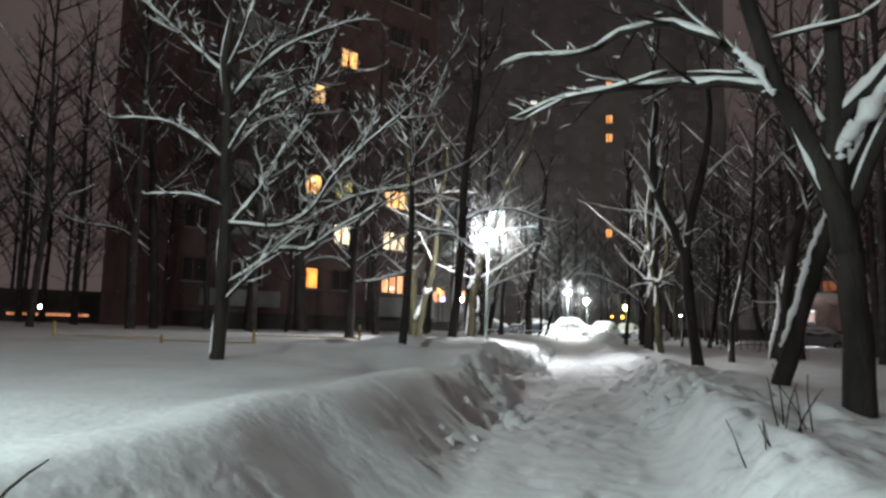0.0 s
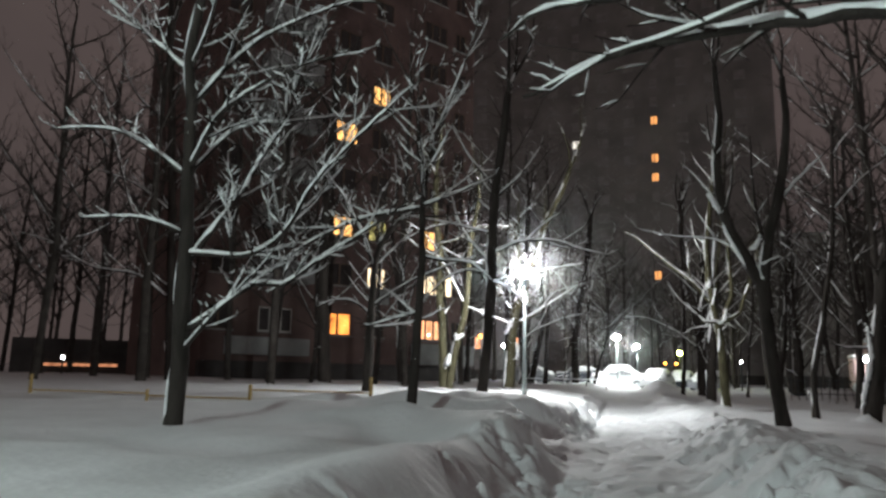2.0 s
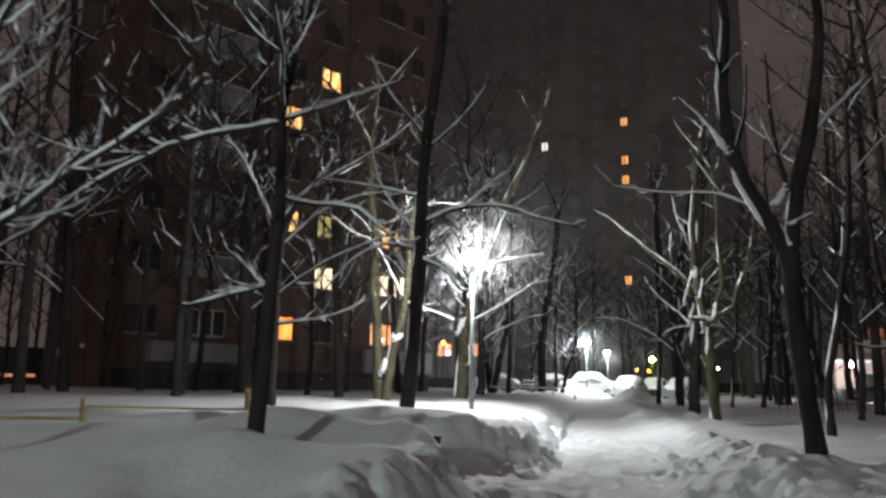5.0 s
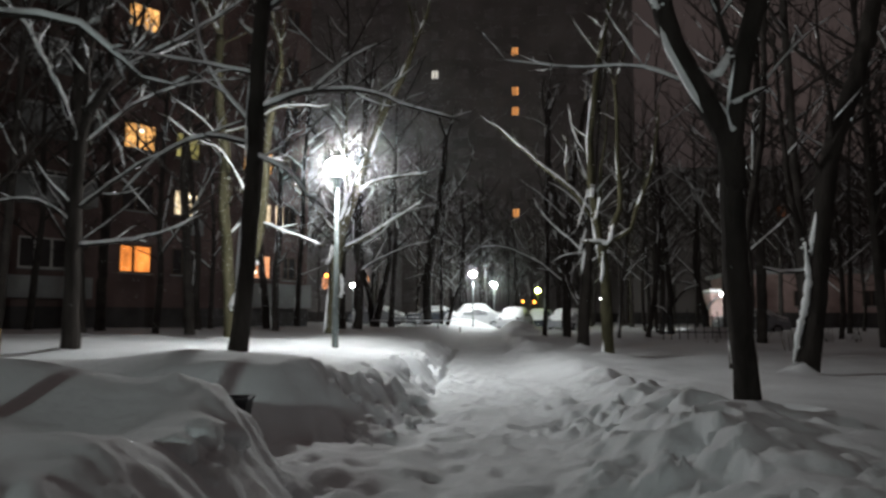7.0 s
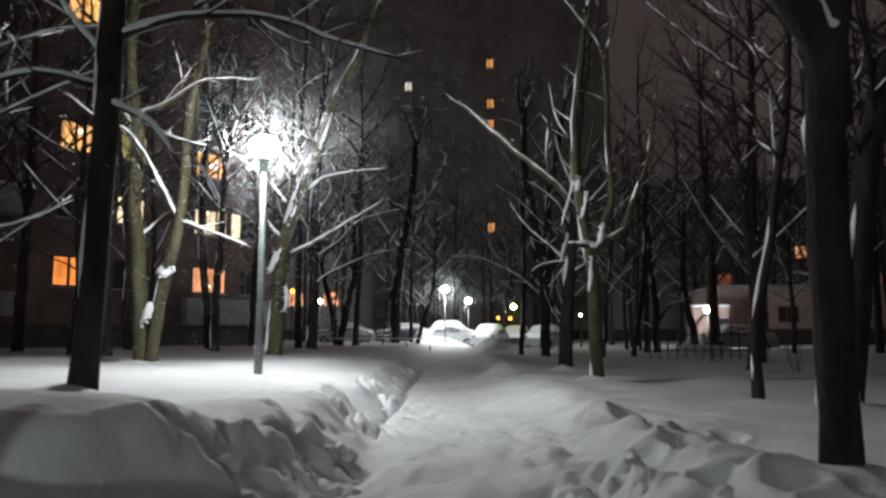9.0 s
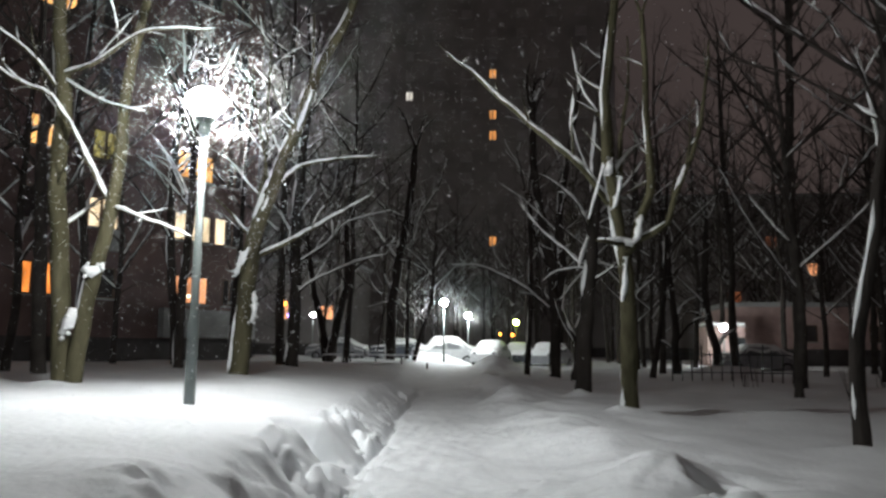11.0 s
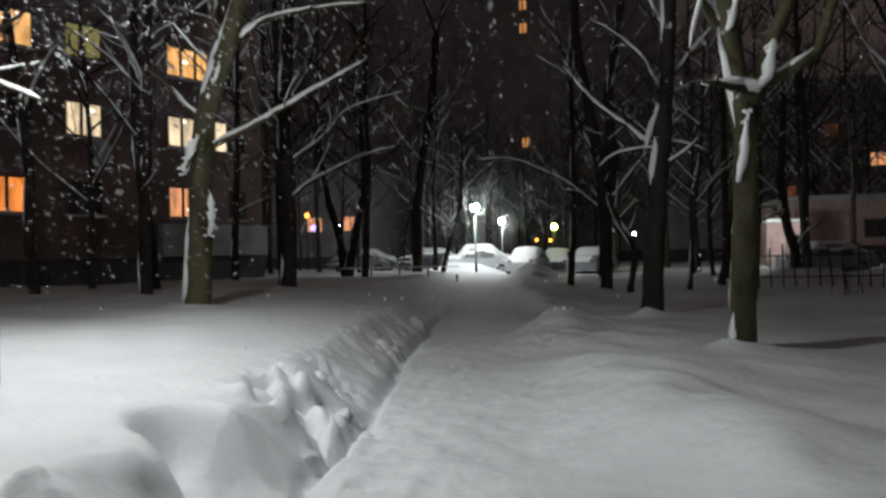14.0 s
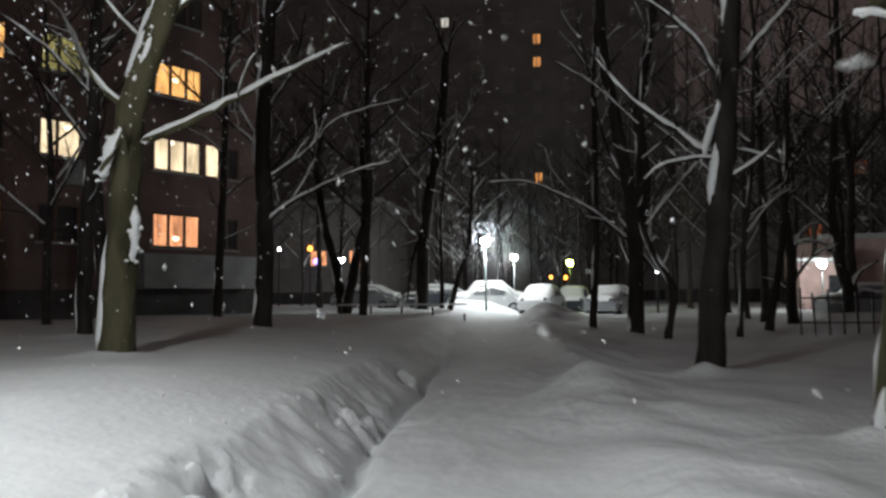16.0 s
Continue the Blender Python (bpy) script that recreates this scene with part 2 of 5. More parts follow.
# each: x, y, size, depth
PITS = [(1.46, 18.9, 0.24, 0.24), (1.3, 21.3, 0.17, 0.16), (1.78, 18.5, 0.12, 0.12), (1.05, 18.65, 0.11, 0.12), (0.75, 18.6, 0.1, 0.1), (0.93, 16.3, 0.16, 0.15), (1.57, 16.7, 0.14, 0.14), (1.22, 15.5, 0.16, 0.15), (0.5, 14.8, 0.12, 0.12), (0.65, 14.2, 0.13, 0.14), (1.25, 14.5, 0.15, 0.15), (2.6, 17.7, 0.2, 0.13), (2.87, 16.7, 0.2, 0.14), (2.2, 20.5, 0.14, 0.12), (1.08, 22.2, 0.13, 0.1), (0.78, 17.4, 0.09, 0.09), (1.3, 17.2, 0.13, 0.13), (1.5, 16.0, 0.12, 0.12), (1.35, 12.9, 0.16, 0.15), (1.6, 11.6, 0.17, 0.15), (1.3, 10.3, 0.14, 0.13), (2.1, 13.4, 0.16, 0.12), (1.9, 9.1, 0.15, 0.12), (-1.5, 17.3, 0.11, 0.12), (-1.9, 17.9, 0.12, 0.12), (-1.7, 19.4, 0.12, 0.12), (-1.85, 20.6, 0.12, 0.1)]
TRUNKS = []     # where the snow is heaped round a trunk


def ground_height(x, y):
    x, y = np.asarray(x, float), np.asarray(y, float)
    off = x - path_centre(y) + 0.1 * wave(x, y, 1.1)
    near = 1 - step(60, 75, y)
    low = path_level(y)
    left = np.interp(y, [-30, 0, 11, 16, 24, 36, 60], [0.36, 0.42, 0.46, 0.62, 0.68, 0.66, 0.52])
    left = left - np.interp(y, [0, 16, 19, 24, 40], [0, 0, 0.18, 0.3, 0.26]) * np.exp(-((off + 0.64) / 1.5) ** 2)
    left = left + 0.05 * wave(x, y, 3.1) + 0.03 * wave(x, y, 1.2)
    swell = step(7, 10, y) * (1 - step(19, 21, y)) * (1 - step(5, 8, -off))
    left = left + swell * (0.15 * wave(x * 0.5 + 3, y + 0.2 * x, 1.15) + 0.03 * wave(x, y, 0.6))
    right = np.interp(y, [-30, 0, 8, 20, 30, 45, 60], [0.2, 0.26, 0.26, 0.22, 0.2, 0.28, 0.3]) + 0.08 * wave(x, y, 2.7) + 0.06 * wave(x, y, 1.1)
    # how wide the sloping bank is on each side
    run_l = np.interp(y, [0, 6, 12, 17, 24, 34], [1.4, 1.15, 0.95, 0.7, 0.8, 0.8])
    half = 0.64
    half_l = half + np.interp(y, [0, 9, 14, 17], [0.34, 0.28, 0.12, 0.0]) + 0.9 * np.exp(-((y - 16.0) / 1.5) ** 2)
    up_l = step(0, 1, (-off - half_l) / run_l)
    run_r = np.interp(y, [0, 8, 13, 20, 26], [0.75, 0.8, 1.3, 1.5, 1.0])
    up_r = step(0, 1, (off - half) / run_r)
    crest_l = 0.13 * np.exp(-((-off - half_l - run_l * 1.05) / 0.45) ** 2) * np.interp(y, [0, 8, 16, 22, 60], [1, 1, 0.5, 0.3, 0.3])
    crest_r = np.interp(y, [0, 6, 14, 22, 60], [0.14, 0.18, 0.2, 0.12, 0.1]) * np.exp(-((off - half - run_r) / 0.6) ** 2)
    z = low + up_l * (left + crest_l - low) + up_r * (right + crest_r - low)
    drift = np.exp(-((off - 2.1) / 1.3) ** 2) * step(17, 22, y)
    z = z + drift * (0.1 * wave(x * 0.6 + y * 0.5, y * 0.8 - x, 0.9) + 0.045 * wave(x + 0.4 * y, y, 0.45))
    # a trodden way that branches off to the left between two mounds
    mid = 15.75 + 0.06 * (x + 1.5) + 0.1 * wave(x, y, 0.8)
    inside = (1 - step(0.5, 1.0, np.abs(y - mid))) * step(0.2, 0.8, -off) * (1 - step(9, 14, -x))
    mound = 0.24 * np.exp(-((y - 14.4) / 0.5) ** 2) * np.exp(-((x + 3.35) / 1.4) ** 4) + 0.12 * np.exp(-((y - 12.6) / 0.4) ** 2) * np.exp(-((x + 3.6) / 1.4) ** 2) + 0.2 * np.exp(-((y - 17.1) / 0.7) ** 2) * np.exp(-((x + 3.1) / 1.9) ** 2)
    z = z + mound * up_l
    z = z * (1 - inside) + inside * (0.06 + 0.02 * wave(x, y, 0.3))
    # clods thrown up beside the way
    belt = np.exp(-((np.abs(off) - np.where(off < 0, 0.4 + half_l, 1.0)) / 0.45) ** 2) * near
    patch = step(-0.1, 0.3, wave(x, y, 1.5))
    clod = patch * (broken(x * 0.7, y, 0.4) * 0.17 + broken(x + 9, y, 0.21) * 0.1) + np.maximum(0, wave(x, y, 0.6)) * 0.08 - 0.04
    strength = np.where(off < 0, np.interp(y, [0, 4, 7, 10, 15, 20, 26, 34], [0.1, 0.2, 0.6, 0.5, 0.3, 0.5, 0.15, 0.15]), np.interp(y, [0, 9, 13, 19, 26], [0.6, 0.55, 0.3, 0.25, 0.2]))
    clod = clod + 0.03 * wave(x, y, 0.19) + 0.016 * wave(x + 5, y, 0.09)
    z = z + belt * clod * strength
    rough_side = np.exp(-((np.abs(y - mid) - 0.8) / 0.35) ** 2) * step(0.3, 0.9, -off) * (1 - step(2.5, 4.0, -x))
    z = z + rough_side * clod * 0.6
    # rounded lumps with hollows between them, trodden and shovelled
    lx, ly = 0.77 * x + 0.64 * y + 0.12 * wave(x, y, 0.4), 0.77 * y - 0.64 * x + 0.12 * wave(x + 9, y, 0.4)
    lump = np.abs(wave(lx, ly, 0.62)) * 0.2 + np.abs(wave(lx + 7, ly + 0.3 * x, 0.3)) * 0.11 + 0.05 * wave(x, y, 0.21) + 0.025 * wave(lx, ly, 0.11) - 0.12
    lumpy_r = step(0.7, 1.1, off) * (1 - step(2.6, 3.6, off)) * np.interp(y, [3, 8, 12, 18, 21, 24], [0.2, 0.6, 0.6, 0.55, 0.4, 0.0])
    lumpy_l = step(0.6, 1.0, -off) * (1 - step(0, 0.5, -off - np.interp(y, [13.5, 14.3, 16.3, 17.2], [1.2, 2.0, 2.0, 1.2]))) * np.interp(y, [7, 9, 13, 14, 17.5, 20, 23, 26, 33], [0, 0.4, 0.2, 0.3, 0.8, 0.9, 0.8, 0.4, 0.3])
    lumpy_l = lumpy_l * (1 - step(22, 25, y) * step(1.25, 1.6, -off))
    z = z + (lumpy_r + lumpy_l) * lump
    # places where the crust is torn up
    torn = 0.0
    for tx, ty, size, high in TORN:
        torn = np.maximum(torn, high * np.exp(-(((x - tx) / size) ** 2 + ((y - ty) / (size * 1.25)) ** 2) ** 2))
    z = z + torn * (broken(x, y, 0.42) * 0.24 + broken(x + 4, y, 0.23) * 0.12 + 0.035 * wave(x, y, 0.17) + 0.02 * wave(x, y, 0.09) - 0.2)
    # a pit dug beside the way, and hollows that feet have left in the bank
    pu, pv = 0.84 * (x + 2.36) - 0.54 * (y - 22.95), 0.54 * (x + 2.36) + 0.84 * (y - 22.95)
    z = z - 0.42 * np.exp(-((pu / 0.5) ** 2 + (pv / 0.27) ** 2) ** 3)
    for px, py, size, deep in PITS:
        q = ((x - px + 0.06 * wave(x, y, 0.25)) / size) ** 2 + ((y - py) / (size * 1.5)) ** 2
        z = z - deep * np.exp(-q ** 2) + 0.25 * deep * np.exp(-((np.sqrt(q) - 1.45) / 0.4) ** 2)
    # trodden surface
    floor = 1 - step(0.45, 0.8, np.abs(off))
    z = z - floor * near * np.interp(y, [0, 19, 25], [0.07, 0.07, 0.03]) * np.maximum(0, wave(x * 1.3, y, 0.24) - 0.25)
    z = z + floor * near * np.interp(y, [0, 19, 25], [1, 1, 0.55]) * (0.02 * wave(x, y, 0.28) + 0.012 * wave(x, y, 0.11) + 0.02 * wave(x * 1.4, y, 0.9))
    # a shovel groove along the left edge
    z = z - 0.14 * np.exp(-((off + 0.68 + 0.05 * wave(x, y, 0.6)) / 0.075) ** 2) * step(22, 24, y) * (1 - step(33, 38, y))
    # ploughed heap at the end of the way
    z = z + 0.22 * np.exp(-((y - 57.3) / 1.9) ** 2) * np.exp(-((x + 4.7) / 1.7) ** 2) + 0.55 * np.exp(-((y - 61.7) / 0.6) ** 2) * np.exp(-((x + 5.6) / 2.0) ** 4) + 0.45 * np.exp(-((y - 44.0) / 0.7) ** 2) * np.exp(-((x - 7.6) / 1.6) ** 4) + 0.6 * np.exp(-((y - 53.5) / 2.2) ** 2) * np.exp(-((x + 1.5) / 1.1) ** 2)
    z = z + 0.2 * np.exp(-(((x - 4.68) / 0.2) ** 2 + ((y - 23.85) / 0.25) ** 2)) + 0.1 * np.exp(-(((x - 1.1) / 0.2) ** 2 + ((y - 32.2) / 0.22) ** 2)) + 0.07 * np.exp(-(((x - 1.4) / 0.2) ** 2 + ((y - 27.55) / 0.2) ** 2))
    for tx, ty, h in TRUNKS:
        d2 = (x - tx) ** 2 + (y - ty) ** 2
        z = z + h * np.exp(-d2 / 0.16)
    far = step(80, 140, np.hypot(x, y - 20))
    return z * (1 - far) + far * 0.3


def ground_at(x, y):
    return float(ground_height(np.array([x]), np.array([y]))[0])


def stretch_line(lo, hi, fine, mid_lo, mid_hi, mid, end, grow=1.35):
    """Coordinates that lie close together near the way and widen towards the horizon."""
    line = list(np.arange(lo, hi, fine))
    up = hi
    while up < mid_hi:
        line.append(up)
        up += mid
    s = mid
    while up < end:
        line.append(up)
        s *= grow
        up += s
    down, s, low_side = lo - mid, mid, []
    while down > mid_lo:
        low_side.append(down)
        down -= mid
    while down > -end:
        low_side.append(down)
        s *= grow
        down -= s
    return np.array(low_side[::-1] + line)


def build_ground():
    xs = stretch_line(-4.2, 3.0, 0.036, -14, 12, 0.25, 900)
    ys = stretch_line(1.0, 36, 0.05, -6, 62, 0.3, 900)
    gx, gy = np.meshgrid(xs, ys)
    gz = ground_height(gx.ravel(), gy.ravel())
    nx, ny = len(xs), len(ys)
    verts = np.stack([gx.ravel(), gy.ravel(), gz], 1)
    i, j = np.meshgrid(np.arange(nx - 1), np.arange(ny - 1))
    a = (j * nx + i).ravel()
    quads = np.stack([a, a + 1, a + nx + 1, a + nx], 1)
    me = mesh_of("ground", verts.tolist(), quads.tolist(), SNOW)
    return tagged(new("ground", me), "deep snow with a trodden path between ragged banks", "snow", kind="structure")


# ---- trees ----
class Tree:
    """A bare tree from given stems and limbs, with side branches grown from them and snow lying on top."""

    def __init__(self, seed, twigs=1.0, snow=1.0, fork=True, hold=0.75):
        self.hold = hold
        self.fork = fork
        self.rng = random.Random(seed)
        self.twigs, self.snow = twigs, snow
        self.wood, self.fine, self.white = [], ([], []), ([], [])
        self.base = None

    def tube(self, store, pts, radii, sides):
        verts, faces = store
        start, n = len(verts), len(pts)
        ref = Vector((0.3, 0.9, 0.2)).normalized()
        for k in range(n):
            d = (pts[min(n - 1, k + 1)] - pts[max(0, k - 1)])
            d = d.normalized() if d.length > 1e-6 else Vector((0, 0, 1))
            a = d.cross(ref)
            a = a.normalized() if a.length > 0.05 else d.orthogonal().normalized()
            b = d.cross(a)
            for s in range(sides):
                w = 6.28318 * s / sides
                r = radii[k] * (1 + (self.rng.random() - 0.5) * 0.16)
                verts.append(tuple(pts[k] + (a * math.cos(w) + b * math.sin(w)) * r))
        for k in range(n - 1):
            for s in range(sides):
                t = (s + 1) % sides
                faces.append((start + k * sides + s, start + k * sides + t, start + (k + 1) * sides + t, start + (k + 1) * sides + s))
        faces.append(tuple(start + s for s in range(sides))[::-1])
        faces.append(tuple(start + (n - 1) * sides + s for s in range(sides)))

    def smooth(self, pts, per, jitter):
        pts = [Vector(p) for p in pts]
        out = []
        for k in range(len(pts) - 1):
            p0, p1, p2, p3 = pts[max(0, k - 1)], pts[k], pts[k + 1], pts[min(len(pts) - 1, k + 2)]
            m = max(1, int((p2 - p1).length / per))
            for q in range(m):
                t = q / m
                v = 0.5 * ((2 * p1) + (p2 - p0) * t + (2 * p0 - 5 * p1 + 4 * p2 - p3) * t * t + (3 * p1 - p0 - 3 * p2 + p3) * t ** 3)
                if out:
                    v = v + Vector([(self.rng.random() - 0.5) * jitter for _ in range(3)])
                out.append(v)
        out.append(pts[-1])
        return out

    def lay_snow(self, pts, radii, sides=6, chance=0.9):
        run_p, run_r = [], []

        def close():
            if len(run_p) > 2:
                r = list(run_r)
                r[0] *= 0.35
                r[-1] *= 0.35
                self.tube(self.white, list(run_p), r, sides)
            run_p.clear()
            run_r.clear()

        hold = self.rng.random() < chance
        for k in range(len(pts) - 1):
            d = pts[k + 1] - pts[k]
            flat = math.hypot(d.x, d.y) / max(d.length, 1e-6)
            if self.rng.random() < 0.12:
                hold = self.rng.random() < chance
            if flat > 0.3 and hold:
                r = radii[k]
                run_p.append(pts[k] + Vector((0, 0, r * 0.7 + 0.006)))
                run_r.append((r * 0.85 + 0.0085) * (0.8 + 0.4 * self.rng.random()) * self.snow)
            else:
                close()
        close()

    def cling(self, pts, radii):
        """Snow blown against the windward side of a trunk."""
        side = Vector((-0.86, -0.5, 0))
        k = 1
        while k < len(pts) - 3:
            m = self.rng.randint(2, 6)
            if self.rng.random() < 0.55:
                seg = range(k, min(len(pts) - 1, k + m))
                if len(seg) > 2:
                    rr = [radii[q] * (0.3 + 0.15 * self.rng.random()) for q in seg]
                    rr[0] *= 0.3
                    rr[-1] *= 0.3
                    self.tube(self.white, [pts[q] + side * radii[q] * 0.8 for q in seg], rr, 6)
            k += m

    def stem(self, r0, r1, *pts, cling=True, tip=True):
        p = self.smooth(pts, 0.3, r0 * 0.18)
        radii = [r0 + (r1 - r0) * k / (len(p) - 1) for k in range(len(p))]
        if self.base is None:
            self.base = Vector(pts[0])
            p.insert(0, p[0] - Vector((0, 0, 0.6)))
            radii.insert(0, r0 * 1.2)
            radii[1] *= 1.08
        self.wood.append(("stem" if self.wood else "trunk", ([], [])))
        self.tube(self.wood[-1][1], p, radii, 12)
        if cling:
            self.cling(p, radii)
        self.lay_snow(p, radii, 7)
        # the leader goes on and forks above
        d = (p[-1] - p[-3]).normalized()
        for q in range(3 if tip else 0):
            a = Vector([(self.rng.random() - 0.5) * 1.3 for _ in range(3)])
            self.branch(p[-1], (d + a * 0.7 + Vector((0, 0, 0.35))).normalized(), 1.6 + self.rng.random() * 1.2, r1 * 0.6, 1)
        for k in range(3, len(p) - 1):
            if p[k].z - self.base.z > 2.2 and self.rng.random() < 0.28 * self.twigs:
                a = Vector((self.rng.random() - 0.5, self.rng.random() - 0.5, 0.15)).normalized()
                self.branch(p[k], (a + Vector((0, 0, 0.35))).normalized(), 0.5 + self.rng.random() * 1.1, radii[k] * 0.28, 1)

    def clump(self, r, *pts):
        """A thick lump of snow stuck in a fork or against the bark."""
        p = self.smooth(pts, 0.08, r * 0.3)
        n = len(p)
        radii = [0.62 * r * (0.25 + 0.75 * math.sin(math.pi * (k + 0.5) / n) ** 0.7) * (0.6 + 0.8 * self.rng.random()) for k in range(n)]
        self.tube(self.white, p, radii, 8)
        for q in range(11):
            k = self.rng.randrange(n)
            side = Vector([(self.rng.random() - 0.5) * 1.3 * r for _ in range(3)])
            at = p[k] + side
            self.tube(self.white, [at - Vector((r * 0.3, 0, 0.1 * r)), at, at + Vector((r * 0.3, 0, 0))], [r * 0.12, r * (0.16 + 0.2 * self.rng.random()), r * 0.1], 6)

    def limb(self, r, *pts):
        p = self.smooth(pts, 0.16, r * 0.5)
        n = len(p)
        radii = [max(0.006, r * (1 - 0.72 * k / (n - 1))) for k in range(n)]
        if self.fork:
            self.wood.append(("limb", ([], [])))
            self.tube(self.wood[-1][1], p, radii, 8)
        else:
            self.tube(self.fine, p, radii, 7)
        self.lay_snow(p, radii, 7, min(0.96, self.hold + 0.21))
        self.side_shoots(p, radii, 1)

    def side_shoots(self, p, radii, level):
        n = len(p)
        length = sum((p[k + 1] - p[k]).length for k in range(n - 1))
        count = int(length / (0.30 if level == 1 else 0.22) * self.twigs)
        for q in range(count):
            s = 0.18 + 0.82 * (q + self.rng.random()) / max(1, count)
            k = min(n - 2, int(s * (n - 1)))
            d = (p[k + 1] - p[k]).normalized()
            side = d.cross(Vector((0, 0, 1)))
            side = side.normalized() if side.length > 0.1 else Vector((1, 0, 0))
            turn = 1 if q % 2 else -1
            up = d.cross(side) * -1
            w = (self.rng.random() - 0.35) * 1.8
            out = (side * turn * math.cos(w) + up * math.sin(w))
            way = (d * (0.5 + 0.5 * self.rng.random()) + out * 0.75 + Vector((0, 0, 0.1))).normalized()
            span = length * (0.18 + 0.24 * self.rng.random()) * (1.15 - 0.6 * s)
            span = min(max(span, 0.15), 1.5 if level == 1 else 0.6)
            self.branch(p[k], way, span, max(0.006, radii[k] * 0.5), level + 1)

    def branch(self, at, way, span, r, level):
        seg = max(3, int(span / 0.16))
        p, d = [at.copy()], way.copy()
        for q in range(seg):
            d = (d + Vector([(self.rng.random() - 0.5) * 0.34 for _ in range(3)]) + Vector((0, 0, 0.035))).normalized()
            p.append(p[-1] + d * span / seg)
        radii = [max(0.0042, r * (1 - 0.75 * k / seg)) for k in range(seg + 1)]
        self.tube(self.fine, p, radii, 5 if level == 1 else 4)
        self.lay_snow(p, radii, 4, self.hold)
        if level < 3:
            self.side_shoots(p, radii, level)

    def build(self, label, bark, group="", name="tree"):
        b = self.base
        ob = thing(name, label, "tree", pose(*b), group)
        for title, store, mat in (*[(a, c, bark) for a, c in self.wood], ("crown", self.fine, bark), ("snow_cover", self.white, TREE_SNOW)):
            if store[0]:
                v = [(x - b.x, y - b.y, z - b.z) for x, y, z in store[0]]
                made = part(title, mesh_of(title, v, store[1], mat), mat, ob, "white snow lying on the wood" if title == "snow_cover" else "")
                if title in ("crown", "snow_cover"):
                    made["kind"] = "stuff"
        return ob

TRUNK_SPOTS = [(-5.82, 10.86), (-3.31, 13.00), (-3.84, 18.69), (-7.49, 20.50), (-7.21, 25.90), (-5.98, 29.83), (1.57, 27.66), (2.19, 17.67), (4.85, 24.00), (1.21, 32.39), (0.90, 40.19), (-7.46, 55.50), (-6.80, 35.93), (-9.58, 50.10), (3.28, 14.05), (3.01, 8.00), (-12.14, 44.50), (-9.04, 33.50), (0.02, 44.00), (1.38, 38.00), (2.82, 38.00), (4.42, 42.00), (-6.42, 55.00), (-6.05, 55.00), (-19.39, 28.00), (-10.33, 36.00), (-12.03, 34.00), (3.59, 24.00), (-13.24, 29.00), (5.87, 45.0), (7.42, 45.0)]
TRUNKS += [(x - 0.1, y - 0.05, 0.09) for x, y in TRUNK_SPOTS]
build_ground()

# ---- the trees beside the way ----
t = Tree(20, 1.6)
t.stem(0.125, 0.050, (-5.82, 10.86, 0.40), (-5.69, 10.72, 1.75), (-5.66, 10.63, 2.73), (-5.69, 10.61, 3.72), (-5.73, 10.61, 4.79), (-5.83, 10.61, 5.49), (-5.74, 10.61, 6.18), (-5.64, 10.61, 7.17))
t.limb(0.042, (-5.64, 10.73, 1.71), (-5.27, 10.79, 1.95), (-4.70, 10.83, 2.32), (-4.33, 10.92, 2.30), (-4.02, 10.98, 2.52), (-3.41, 11.03, 2.90), (-2.68, 11.11, 3.36))
t.limb(0.033, (-5.67, 10.76, 1.43), (-4.94, 10.41, 1.92), (-4.29, 10.08, 2.17))
t.limb(0.042, (-5.62, 10.64, 2.59), (-5.04, 10.79, 3.45), (-4.86, 10.97, 3.97), (-4.56, 11.15, 4.69), (-4.47, 11.33, 5.34), (-4.16, 11.51, 6.21))
t.limb(0.038, (-5.67, 10.61, 3.87), (-5.06, 10.34, 4.48), (-4.04, 10.08, 4.80), (-3.00, 9.81, 4.86))
t.limb(0.033, (-5.67, 10.61, 3.82), (-5.23, 11.01, 4.54), (-4.69, 11.41, 4.72), (-4.01, 11.81, 4.88))
t.limb(0.038, (-5.73, 10.61, 4.74), (-5.35, 10.76, 5.31), (-4.71, 10.91, 5.86), (-3.55, 11.06, 6.22), (-3.10, 11.21, 6.15))
t.limb(0.033, (-5.70, 10.61, 3.77), (-6.26, 10.44, 4.19), (-6.81, 10.28, 4.44), (-7.69, 10.11, 4.46))
t.limb(0.033, (-5.82, 10.61, 5.29), (-6.78, 10.84, 6.05), (-7.91, 11.08, 7.00), (-8.87, 11.31, 7.88))
t.limb(0.029, (-5.66, 10.61, 2.96), (-5.99, 10.16, 3.12), (-6.70, 9.71, 3.06))
t.limb(0.033, (-5.64, 10.63, 2.73), (-4.50, 10.44, 2.64), (-3.83, 10.21, 2.95), (-3.39, 10.01, 3.42), (-2.45, 9.81, 4.10), (-1.97, 9.61, 4.34))
t.limb(0.029, (-5.78, 10.61, 5.33), (-5.39, 10.41, 5.86), (-5.09, 10.21, 6.33), (-4.71, 10.01, 6.96))
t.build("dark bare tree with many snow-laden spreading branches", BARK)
t = Tree(21, 1.30)
t.stem(0.085, 0.045, (-3.31, 13.00, 0.50), (-3.23, 13.00, 1.92), (-3.19, 13.00, 2.98), (-3.21, 13.00, 3.76))
t.limb(0.025, (-3.21, 13.00, 3.74), (-3.08, 13.07, 4.74), (-2.84, 13.15, 5.52), (-2.55, 13.22, 6.37), (-2.36, 13.30, 7.24))
t.limb(0.035, (-3.22, 13.00, 3.72), (-4.14, 12.80, 3.56), (-4.96, 12.60, 3.16), (-5.53, 12.40, 2.66), (-6.11, 12.20, 2.26))
